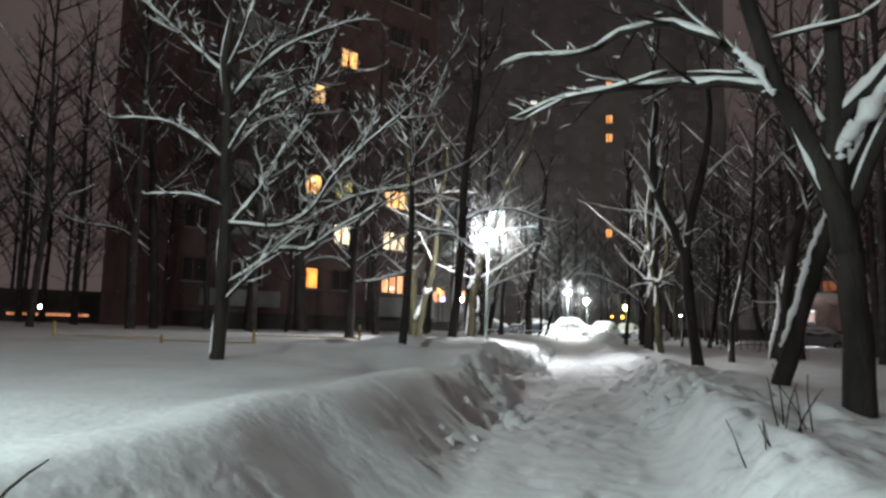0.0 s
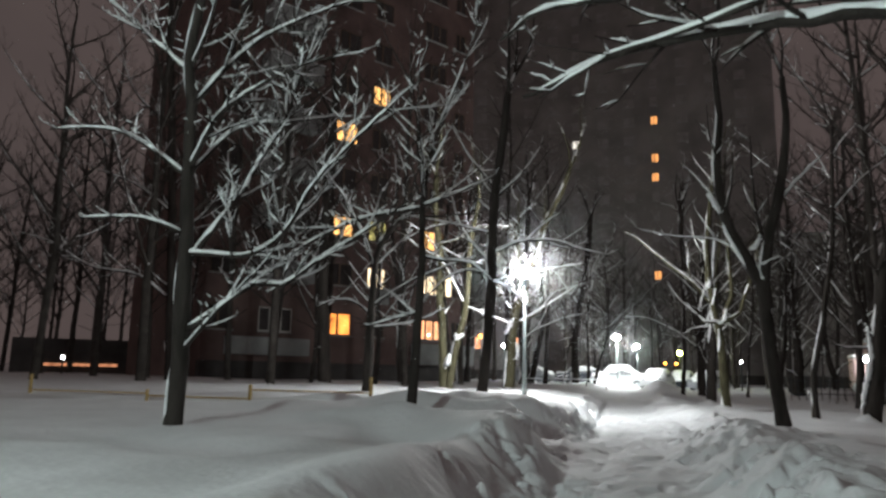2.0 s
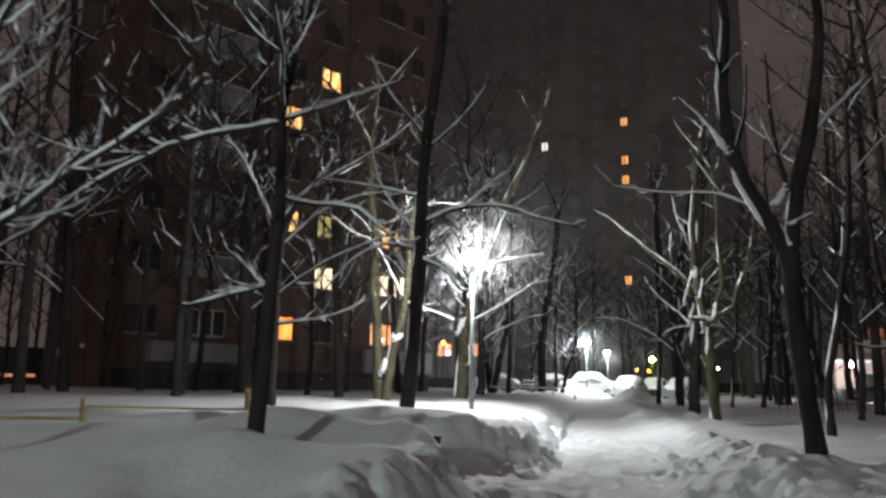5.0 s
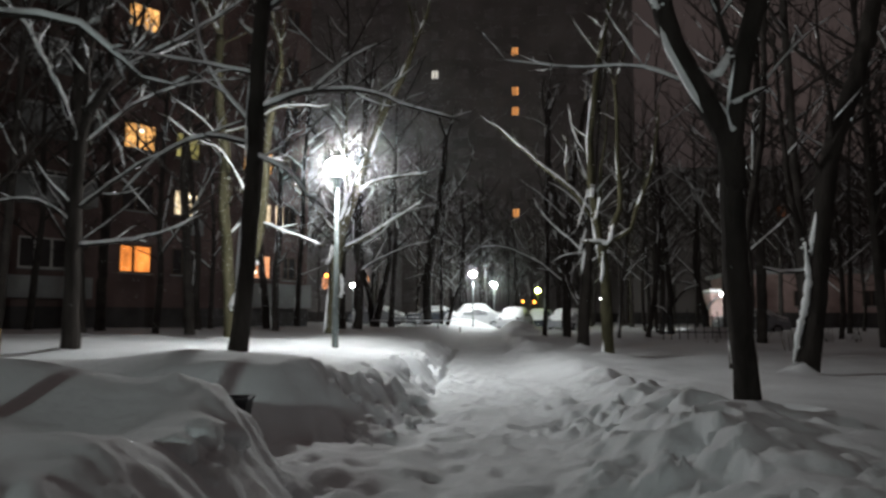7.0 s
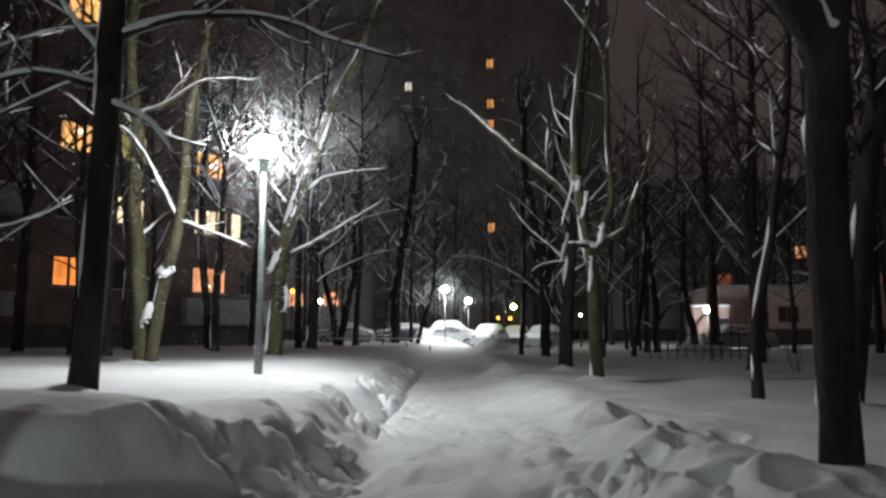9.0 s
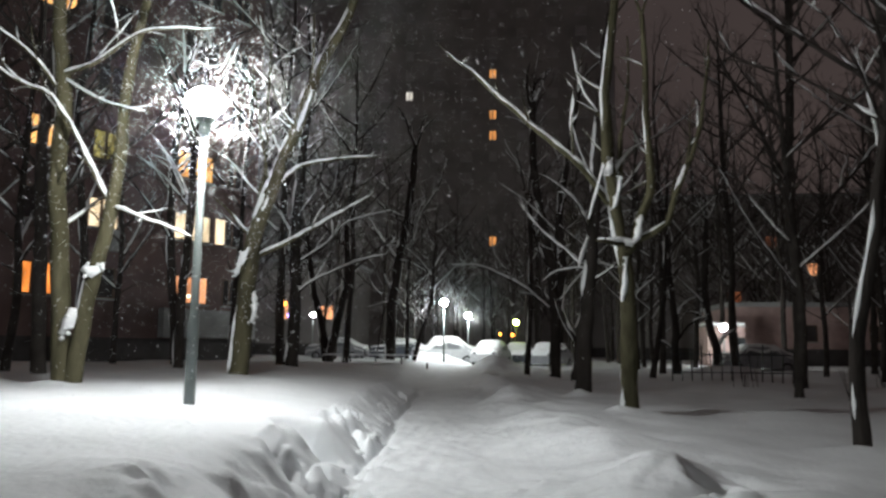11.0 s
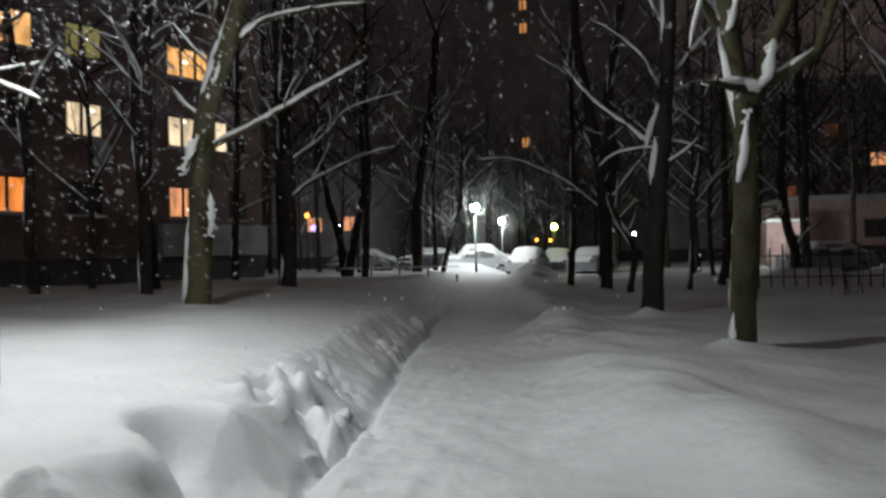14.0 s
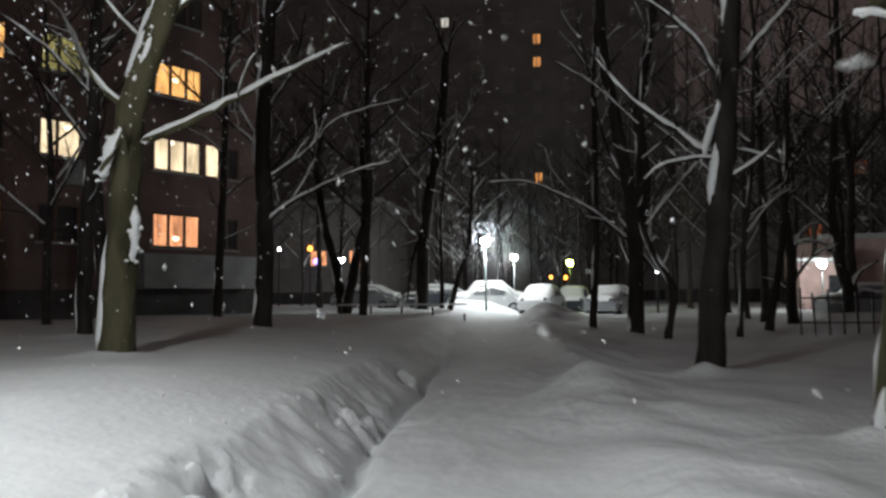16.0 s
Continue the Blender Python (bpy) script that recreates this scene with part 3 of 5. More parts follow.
t.limb(0.025, (-3.21, 13.00, 3.76), (-2.54, 13.40, 4.13), (-2.19, 13.80, 4.43))
t.limb(0.025, (-3.20, 13.00, 2.13), (-3.52, 12.80, 2.01), (-3.99, 12.60, 1.87))
t.limb(0.025, (-3.22, 13.00, 2.03), (-3.71, 13.30, 2.37), (-4.18, 13.60, 2.62))
t.limb(0.020, (-3.21, 13.00, 3.76), (-3.37, 12.85, 4.47), (-3.42, 12.70, 5.09))
t.limb(0.020, (-3.20, 13.00, 3.58), (-2.18, 12.50, 3.49))
t.limb(0.025, (-3.21, 13.00, 2.98), (-2.89, 13.17, 2.92), (-2.49, 13.33, 2.89), (-2.08, 13.50, 2.50))
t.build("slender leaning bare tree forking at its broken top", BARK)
t = Tree(22, 0.75)
t.stem(0.121, 0.091, (-3.84, 18.69, 0.81), (-3.70, 18.56, 1.88), (-3.59, 18.42, 3.06), (-3.55, 18.40, 4.43), (-3.51, 18.40, 5.17), (-3.38, 18.40, 6.09), (-3.21, 18.40, 7.62))
t.limb(0.038, (-3.57, 18.40, 3.86), (-3.17, 18.56, 4.09), (-2.89, 18.72, 4.21), (-2.26, 18.88, 4.22), (-1.63, 19.04, 4.03), (-0.99, 19.20, 3.86))
t.limb(0.023, (-2.79, 18.40, 4.12), (-2.38, 18.65, 4.61), (-1.94, 18.90, 4.93))
t.limb(0.030, (-3.60, 18.40, 3.42), (-4.07, 18.13, 3.49), (-4.59, 17.87, 3.18), (-5.03, 17.67, 2.58))
t.limb(0.027, (-3.53, 18.40, 4.35), (-4.76, 18.75, 4.73), (-6.00, 19.10, 5.05))
t.limb(0.030, (-3.55, 18.40, 3.29), (-3.00, 18.13, 2.99), (-2.60, 17.88, 2.56))
t.limb(0.030, (-3.61, 18.40, 3.70), (-4.37, 18.70, 4.57), (-4.83, 19.00, 5.76))
t.limb(0.038, (-3.52, 18.40, 5.13), (-2.89, 18.60, 5.80), (-2.45, 18.80, 6.55))
t.limb(0.030, (-3.51, 18.40, 5.42), (-4.12, 18.20, 6.22), (-4.49, 18.00, 7.00))
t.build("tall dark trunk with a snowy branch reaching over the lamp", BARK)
t = Tree(23, 0.90)
t.stem(0.143, 0.067, (-7.49, 20.50, 0.64), (-7.37, 20.31, 2.21), (-7.29, 20.20, 3.20), (-7.26, 20.20, 3.89), (-7.07, 20.20, 4.62), (-6.61, 20.20, 5.16))
t.limb(0.042, (-6.61, 20.20, 5.16), (-5.85, 20.30, 5.58), (-5.14, 20.40, 6.01), (-4.71, 20.50, 6.36), (-4.09, 20.60, 6.94))
t.limb(0.051, (-7.26, 20.20, 3.89), (-7.49, 20.10, 4.56), (-8.03, 20.00, 5.68), (-8.49, 19.90, 6.32), (-8.97, 19.80, 7.07))
t.limb(0.034, (-7.33, 20.29, 2.35), (-6.33, 20.67, 2.51), (-5.44, 21.02, 2.96))
t.limb(0.034, (-7.33, 20.25, 2.66), (-7.79, 20.01, 3.04), (-8.31, 19.81, 3.02), (-8.74, 19.64, 2.78))
t.limb(0.034, (-7.27, 20.22, 2.93), (-6.31, 19.93, 3.40), (-5.52, 19.67, 3.67), (-4.09, 19.40, 4.06))
t.limb(0.030, (-7.26, 20.20, 3.89), (-6.62, 20.50, 4.64), (-5.80, 20.80, 5.09), (-4.84, 21.10, 5.24))
t.limb(0.038, (-7.16, 20.20, 4.39), (-7.18, 20.23, 5.44), (-6.95, 20.27, 6.39), (-6.93, 20.30, 7.57))
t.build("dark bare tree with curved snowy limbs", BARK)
t = Tree(24, 0.60)
t.stem(0.153, 0.094, (-7.21, 25.90, 0.58), (-7.18, 25.62, 2.36), (-7.29, 25.50, 3.89), (-7.28, 25.50, 5.10), (-7.48, 25.50, 6.45), (-7.48, 25.50, 7.84))
t.stem(0.128, 0.068, (-7.04, 25.90, 0.59), (-6.69, 25.65, 2.18), (-6.37, 25.50, 3.23), (-6.27, 25.50, 4.31), (-6.23, 25.50, 5.52), (-5.94, 25.50, 6.95))
t.limb(0.043, (-6.38, 25.50, 3.36), (-6.81, 25.30, 4.28), (-7.20, 25.10, 4.96), (-7.75, 24.90, 5.23), (-8.40, 24.70, 5.78))
t.limb(0.034, (-6.35, 25.50, 3.36), (-5.24, 25.07, 2.96), (-4.60, 24.66, 2.72))
t.limb(0.034, (-7.28, 25.50, 5.10), (-7.72, 25.20, 5.76), (-8.41, 24.90, 6.23))
t.limb(0.034, (-7.41, 25.50, 5.48), (-6.69, 25.27, 5.55), (-5.73, 25.03, 5.92), (-4.63, 24.80, 5.80))
t.limb(0.026, (-7.36, 25.50, 5.43), (-6.45, 25.25, 4.93), (-5.55, 25.00, 4.64))
t.clump(0.111, (-6.72, 25.49, 2.43), (-6.61, 25.50, 2.37), (-6.46, 25.49, 2.41))
t.clump(0.128, (-6.91, 25.58, 1.82), (-6.97, 25.62, 1.61), (-7.11, 25.65, 1.43))
t.build("pale mossy tree forked into two stems near the lamp", MOSSY)
t = Tree(25, 0.50)
t.stem(0.203, 0.083, (-5.98, 29.83, 0.57), (-5.85, 29.74, 1.74), (-5.82, 29.74, 2.52), (-5.66, 29.58, 3.47), (-5.35, 29.58, 4.41), (-5.08, 29.58, 5.16), (-4.84, 29.58, 5.77), (-4.64, 29.58, 6.48), (-4.38, 29.58, 7.10), (-3.95, 29.58, 7.93), (-3.55, 29.58, 8.98))
t.limb(0.051, (-5.53, 29.59, 3.13), (-4.98, 29.92, 3.50), (-4.50, 30.25, 3.87), (-3.98, 30.7, 4.32), (-3.48, 31.18, 4.77))
t.limb(0.046, (-5.26, 29.58, 4.56), (-4.93, 29.74, 4.94), (-4.57, 29.89, 5.13), (-3.79, 30.05, 5.27), (-3.15, 30.20, 5.33))
t.limb(0.055, (-5.62, 29.58, 3.52), (-5.63, 29.74, 4.41), (-5.58, 29.89, 5.27), (-5.66, 30.05, 6.63), (-5.69, 30.20, 8.17))
t.limb(0.065, (-5.64, 29.58, 3.57), (-5.74, 29.37, 3.00), (-5.76, 29.17, 2.74))
t.limb(0.037, (-5.35, 29.58, 4.41), (-5.46, 29.22, 5.56), (-5.58, 28.86, 6.84))
t.limb(0.037, (-4.64, 29.58, 6.48), (-4.49, 29.43, 7.25), (-4.47, 29.27, 8.23))
t.clump(0.111, (-5.77, 29.46, 3.21), (-5.91, 29.50, 2.97), (-5.99, 29.56, 2.74))
t.clump(0.092, (-5.63, 29.64, 2.40), (-5.56, 29.54, 2.06), (-5.64, 29.62, 1.76))
t.clump(0.074, (-5.30, 29.46, 4.45), (-5.46, 29.46, 4.03), (-5.61, 29.46, 3.60))
t.clump(0.065, (-4.80, 29.46, 5.74), (-4.66, 29.46, 6.12), (-4.51, 29.46, 6.53))
t.build("mossy leaning tree with a long snow-topped branch", MOSSY)
t = Tree(26, 0.45)
t.stem(0.151, 0.060, (1.57, 27.66, 0.25), (1.49, 27.01, 1.69), (1.42, 26.66, 2.45), (1.32, 26.51, 2.96), (1.27, 26.51, 3.39), (1.20, 26.51, 3.83), (1.16, 26.51, 4.59), (1.15, 26.51, 5.30), (1.24, 26.51, 6.17), (1.39, 26.51, 7.21))
t.stem(0.083, 0.038, (1.43, 26.52, 2.76), (1.55, 26.51, 2.99), (1.62, 26.51, 3.25), (1.80, 26.51, 3.67), (1.80, 26.51, 4.28), (1.77, 26.51, 4.91), (1.78, 26.51, 5.69), (1.75, 26.51, 6.57))
t.limb(0.060, (1.24, 26.51, 3.44), (0.73, 26.39, 4.09), (0.09, 26.27, 4.63), (-0.62, 26.15, 5.25), (-0.95, 26.03, 5.54), (-1.27, 25.91, 5.75))
t.limb(0.053, (1.58, 26.51, 2.94), (1.82, 26.45, 3.03), (2.02, 26.40, 3.18), (2.13, 26.34, 3.55), (2.30, 26.28, 3.98), (2.50, 26.22, 4.55), (2.63, 26.17, 5.45), (2.67, 26.11, 5.96))
t.limb(0.060, (1.52, 26.51, 2.87), (1.23, 26.26, 2.86), (0.92, 26.01, 2.87))
t.limb(0.045, (1.26, 26.51, 3.46), (1.39, 26.66, 3.94), (1.41, 26.81, 4.55), (1.56, 26.96, 5.49), (1.60, 27.11, 6.49))
t.limb(0.026, (1.20, 26.51, 3.87), (1.50, 26.71, 4.37), (1.88, 26.91, 4.64), (2.20, 27.11, 4.84))
t.limb(0.030, (1.17, 26.51, 4.31), (0.88, 26.26, 3.37), (0.81, 26.01, 3.13))
t.limb(0.026, (1.16, 26.51, 4.80), (0.83, 26.86, 5.49), (0.68, 27.21, 6.46))
t.limb(0.023, (1.80, 26.51, 3.88), (1.42, 26.81, 3.70))
t.clump(0.091, (0.98, 26.39, 2.95), (1.25, 26.39, 2.92), (1.52, 26.39, 2.90), (1.58, 26.39, 3.06), (1.64, 26.39, 3.32))
t.clump(0.068, (1.41, 26.44, 2.65), (1.40, 26.57, 2.38), (1.37, 26.73, 2.03))
t.clump(0.076, (1.19, 26.39, 4.17), (1.16, 26.39, 3.93))
t.clump(0.060, (1.22, 26.39, 3.43), (1.30, 26.39, 3.66), (1.33, 26.39, 3.93))
t.build("mossy pollarded tree with snow lying in its crotch", MOSSY)
t = Tree(27, 0.70)
t.stem(0.129, 0.115, (2.19, 17.67, 0.40), (2.04, 17.30, 1.41), (1.97, 17.07, 2.07), (1.88, 16.77, 2.98), tip=False)
t.stem(0.122, 0.048, (1.94, 16.91, 2.52), (1.88, 16.77, 2.92), (1.62, 16.77, 3.41), (1.40, 16.77, 3.85), (1.30, 16.77, 4.16), (1.23, 16.77, 4.67), (1.20, 16.77, 5.19), (1.28, 16.77, 6.09), (1.24, 16.77, 7.10))
t.stem(0.115, 0.048, (1.95, 16.93, 2.47), (1.89, 16.77, 2.92), (1.97, 16.77, 3.45), (2.06, 16.77, 3.87), (2.20, 16.77, 4.35), (2.30, 16.77, 4.84), (2.42, 16.77, 5.71), (2.40, 16.77, 6.74))
t.limb(0.031, (1.91, 16.77, 3.27), (2.01, 16.62, 3.28), (2.18, 16.47, 3.34))
t.limb(0.041, (1.97, 16.77, 3.51), (1.87, 16.97, 4.20), (1.84, 17.17, 4.94), (1.85, 17.37, 5.85))
t.limb(0.027, (1.40, 16.77, 3.85), (1.14, 16.97, 4.51), (0.86, 17.17, 5.01), (0.56, 17.37, 5.41))
t.limb(0.031, (1.30, 16.77, 4.20), (1.43, 16.47, 4.65), (1.45, 16.17, 5.21))
t.limb(0.031, (2.20, 16.77, 4.35), (2.68, 17.02, 4.93), (3.24, 17.27, 5.52))
t.limb(0.016, (1.62, 16.77, 3.40), (1.15, 17.17, 3.80), (0.42, 17.57, 3.97), (-0.42, 17.97, 4.25))
t.clump(0.075, (1.69, 16.65, 3.52), (1.78, 16.65, 3.54), (1.86, 16.65, 3.72))
t.clump(0.061, (1.02, 16.65, 4.57), (1.15, 16.65, 4.38), (1.23, 16.65, 4.20))
t.clump(0.041, (1.89, 16.65, 3.25), (2.02, 16.65, 3.30), (2.18, 16.65, 3.37))
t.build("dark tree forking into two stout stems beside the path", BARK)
t = Tree(28, 0.35, hold=0.5)
t.stem(0.212, 0.134, (4.85, 24.00, 0.10), (5.02, 24.00, 1.24), (5.14, 24.00, 2.29), (5.34, 24.00, 3.67), (5.56, 24.00, 4.63), (5.84, 24.00, 5.38), (6.26, 24.00, 6.79), (6.53, 24.00, 8.34))
t.limb(0.078, (5.10, 24.00, 2.08), (4.92, 24.12, 2.62), (4.79, 24.25, 3.61), (4.69, 24.38, 5.20), (4.68, 24.50, 6.85))
t.limb(0.050, (5.37, 24.00, 3.77), (5.42, 23.83, 5.02), (5.21, 23.67, 6.28), (5.12, 23.50, 7.74))
t.limb(0.045, (5.56, 24.00, 4.63), (6.16, 24.20, 5.04), (6.96, 24.40, 5.35))
t.limb(0.039, (5.07, 24.00, 2.08), (4.39, 23.80, 2.05), (3.95, 23.60, 2.16))
t.clump(0.100, (4.88, 23.88, 2.62), (4.91, 23.88, 1.86), (4.76, 23.88, 1.14), (4.59, 23.88, 0.41))
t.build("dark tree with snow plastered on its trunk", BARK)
t = Tree(29, 0.50)
t.stem(0.187, 0.114, (1.21, 32.39, 0.36), (1.26, 32.19, 1.62), (1.34, 32.01, 2.74), (1.43, 31.99, 3.72), (1.49, 31.99, 4.48), (1.53, 31.99, 5.25), (1.63, 31.99, 6.41), (1.73, 31.99, 7.58))
t.limb(0.049, (1.29, 31.99, 3.15), (1.09, 32.19, 3.30), (0.72, 32.39, 3.69), (0.29, 32.59, 4.09), (-0.33, 32.79, 4.94))
t.limb(0.037, (1.31, 31.99, 3.12), (0.62, 31.74, 3.02), (0.23, 31.52, 2.69))
t.limb(0.049, (1.41, 31.99, 3.60), (1.21, 31.84, 4.37), (0.88, 31.69, 4.80), (0.44, 31.54, 5.11), (0.07, 31.39, 5.27))
t.limb(0.041, (1.48, 31.99, 4.25), (1.68, 32.14, 4.45), (2.01, 32.29, 4.86), (2.43, 32.44, 5.36), (2.79, 32.59, 5.88))
t.limb(0.028, (1.40, 31.99, 3.22), (1.87, 32.24, 3.20), (2.36, 32.49, 3.01))
t.limb(0.041, (1.52, 31.99, 5.02), (1.23, 32.34, 5.90), (1.01, 32.69, 6.92))
t.clump(0.065, (1.10, 31.87, 3.12), (1.21, 31.87, 3.51), (1.33, 31.87, 3.84))
t.build("dark trunk with snow-topped side branches", BARK)
t = Tree(30, 0.70)
t.stem(0.198, 0.113, (0.90, 40.19, 0.30), (0.95, 40.19, 2.27), (0.82, 40.19, 3.94), (0.58, 40.19, 5.36), (0.26, 40.19, 7.51), (0.23, 40.19, 9.54))
t.stem(0.170, 0.085, (0.95, 40.19, 2.27), (1.19, 40.19, 3.93), (1.10, 40.19, 5.75), (1.42, 40.19, 7.72), (1.74, 40.19, 9.70))
t.limb(0.050, (0.76, 40.19, 2.62), (-0.04, 40.04, 3.32), (-0.85, 39.89, 3.75), (-1.67, 39.74, 4.07), (-2.76, 39.59, 4.05))
t.limb(0.057, (0.92, 40.19, 2.55), (1.49, 40.39, 1.86), (1.88, 40.59, 2.70))
t.limb(0.050, (0.82, 40.19, 3.94), (0.28, 40.36, 5.12), (-0.09, 40.52, 7.06), (-0.35, 40.69, 8.32))
t.build("dark tree splitting into two upright stems", BARK)
t = Tree(31, 0.70)
t.stem(0.312, 0.182, (-7.46, 55.50, 0.52), (-7.36, 55.50, 3.76), (-7.01, 55.50, 6.42), (-6.56, 55.50, 8.83), (-6.20, 55.50, 12.62))
t.limb(0.104, (-7.30, 55.50, 4.56), (-7.96, 55.75, 2.98), (-8.30, 56.00, 0.84))
t.limb(0.078, (-7.07, 55.50, 6.16), (-8.20, 55.70, 7.58), (-9.07, 55.90, 9.03))
t.limb(0.078, (-6.78, 55.50, 7.76), (-5.17, 55.70, 9.90), (-4.36, 55.90, 12.09))
t.build("dark trunk near the parked cars", BARK)
t = Tree(32, 0.60)
t.stem(0.185, 0.119, (-6.80, 35.93, 0.70), (-6.75, 35.93, 2.77), (-6.84, 35.93, 4.52), (-6.75, 35.93, 6.06), (-6.66, 35.93, 7.49), (-6.55, 35.93, 9.29))
t.limb(0.043, (-6.75, 35.93, 2.77), (-6.34, 35.80, 3.09), (-5.58, 35.68, 3.45), (-4.61, 35.55, 3.79), (-3.90, 35.43, 3.90))
t.limb(0.038, (-6.78, 35.93, 3.70), (-5.98, 36.13, 4.29), (-5.32, 36.33, 5.01), (-3.92, 36.53, 5.41))
t.limb(0.038, (-6.79, 35.93, 5.11), (-6.24, 36.13, 6.09), (-6.07, 36.33, 7.36))
t.limb(0.033, (-6.81, 35.93, 4.40), (-7.30, 35.73, 5.32), (-7.58, 35.53, 6.69))
t.build("straight dark trunk with thin snowy branches", BARK)
t = Tree(33, 0.70)
t.stem(0.218, 0.109, (-9.58, 50.10, 0.58), (-9.88, 50.10, 2.30), (-10.36, 50.10, 4.14), (-10.72, 50.10, 6.46))
t.stem(0.218, 0.109, (-9.48, 50.10, 0.58), (-9.10, 50.10, 2.52), (-8.70, 50.10, 4.56), (-8.81, 50.10, 7.31))
t.limb(0.066, (-9.76, 50.10, 1.85), (-9.69, 50.25, 4.14), (-9.57, 50.40, 6.47))
t.build("small tree forked at the ground", BARK)
t = Tree(34, 0.80)
t.stem(0.166, 0.098, (3.28, 14.05, 0.16), (3.61, 14.05, 1.35), (3.94, 14.05, 2.48), (4.31, 14.05, 3.62), (4.75, 14.05, 4.59), (5.28, 14.05, 5.72), (5.52, 14.05, 7.18))
t.limb(0.049, (3.94, 14.05, 2.48), (3.80, 14.22, 3.77), (4.07, 14.38, 5.02), (4.26, 14.55, 6.42))
t.limb(0.044, (4.31, 14.05, 3.62), (4.25, 13.85, 4.84), (4.57, 13.65, 6.00))
t.clump(0.098, (4.07, 13.93, 3.26), (3.80, 13.93, 2.56), (3.56, 13.93, 1.69), (3.30, 13.93, 0.91))
t.build("dark leaning tree with snow on its upper side", BARK)
t = Tree(35, 0.80)
t.stem(0.154, 0.123, (3.01, 8.00, 0.30), (3.00, 8.00, 1.11), (2.95, 8.00, 1.94), (2.91, 8.00, 2.33), tip=False)
t.stem(0.141, 0.061, (2.95, 8.00, 1.94), (2.91, 8.00, 2.33), (2.69, 8.00, 2.85), (2.47, 8.00, 3.39), (2.31, 8.00, 3.69), (2.21, 8.00, 4.12), (2.06, 8.00, 4.63), (1.96, 8.00, 5.40))
t.stem(0.117, 0.055, (2.95, 8.00, 1.99), (2.91, 8.00, 2.33), (2.86, 8.00, 2.90), (2.89, 8.00, 3.66), (2.86, 8.00, 4.55), (2.84, 8.00, 5.47))
t.stem(0.086, 0.043, (2.95, 8.00, 1.99), (2.95, 8.00, 2.27), (3.12, 8.00, 2.78), (3.32, 8.00, 3.23), (3.69, 8.00, 3.72), (4.11, 8.00, 4.43))
t.limb(0.061, (2.32, 8.00, 3.59), (2.12, 8.12, 3.93), (1.68, 8.24, 4.39), (1.33, 8.36, 4.73), (0.77, 8.48, 5.04), (0.10, 8.60, 5.31))
t.limb(0.049, (1.80, 8.00, 4.17), (1.33, 8.20, 4.50), (0.77, 8.40, 4.53), (0.31, 8.60, 4.41), (-0.47, 8.80, 4.49), (-0.94, 9.00, 4.35))
t.limb(0.055, (2.31, 8.00, 3.60), (1.95, 8.15, 3.77), (1.39, 8.30, 3.85), (0.77, 8.45, 3.89), (0.11, 8.60, 3.88), (-0.38, 8.75, 3.76), (-0.69, 8.90, 3.72))
t.limb(0.031, (2.21, 8.00, 3.79), (1.73, 8.15, 3.91), (1.30, 8.30, 4.00))
t.limb(0.025, (1.26, 8.00, 3.90), (0.66, 8.20, 3.82), (0.14, 8.40, 3.80), (-0.49, 8.60, 3.57))
t.limb(0.025, (2.30, 8.00, 4.18), (2.67, 7.87, 4.21), (3.05, 7.73, 4.24), (3.41, 7.60, 4.54))
t.limb(0.028, (2.87, 8.00, 3.08), (2.72, 8.20, 3.55), (2.73, 8.40, 4.37), (2.91, 8.60, 5.35))
t.clump(0.141, (2.86, 7.88, 2.94), (3.00, 7.88, 3.12), (3.18, 7.88, 3.40), (3.37, 7.88, 3.76))
t.clump(0.074, (1.93, 7.88, 4.07), (2.14, 7.88, 3.81), (2.30, 7.88, 3.55))
t.limb(0.10, (2.80, 8.00, 3.20), (3.05, 7.95, 3.45), (3.40, 7.9, 3.95), (3.75, 7.85, 4.6))
t.build("big dark tree with heavy snow-laden limbs over the path", BARK)
t = Tree(99, 0.90)
t.stem(0.206, 0.103, (-19.91, 28.00, 0.47), (-20.24, 28.00, 4.80), (-20.58, 28.00, 8.59), (-20.97, 28.00, 12.52), (-21.44, 28.00, 16.61), (-21.70, 28.00, 20.82))
t.limb(0.062, (-20.24, 28.00, 4.01), (-21.86, 27.80, 5.06), (-24.15, 27.60, 5.47), (-26.27, 27.40, 6.53), (-27.57, 27.20, 6.99))
t.limb(0.062, (-20.55, 28.00, 7.82), (-22.47, 27.75, 9.15), (-24.81, 27.50, 10.02))
t.limb(0.062, (-20.43, 28.00, 6.55), (-18.87, 28.20, 7.79), (-17.68, 28.40, 9.54))
t.limb(0.062, (-20.88, 28.00, 11.72), (-23.23, 28.20, 13.61), (-24.59, 28.40, 16.06))
t.limb(0.062, (-21.00, 28.00, 13.32), (-19.33, 27.80, 14.66), (-18.73, 27.60, 16.61))
t.build("straight trunk with one long drooping snowy branch", BARK)


t = Tree(110, 1.1)
t.stem(0.17, 0.09, (5.87, 45.0, 0.30), (5.80, 45.0, 1.3), (5.86, 45.0, 2.3), (5.70, 45.0, 3.9), (5.62, 45.0, 6.2))
t.limb(0.06, (5.82, 45.0, 1.5), (6.2, 44.9, 2.1), (6.7, 44.8, 2.55), (7.2, 44.8, 2.5))
t.limb(0.05, (5.84, 45.0, 1.2), (5.4, 44.9, 1.6), (4.9, 44.8, 1.75))
t.limb(0.05, (5.82, 45.0, 2.5), (6.3, 45.1, 3.2), (7.0, 45.2, 3.5))
t.build("dark tree with arching boughs before the lit kiosk", BARK)
t = Tree(111, 1.1)
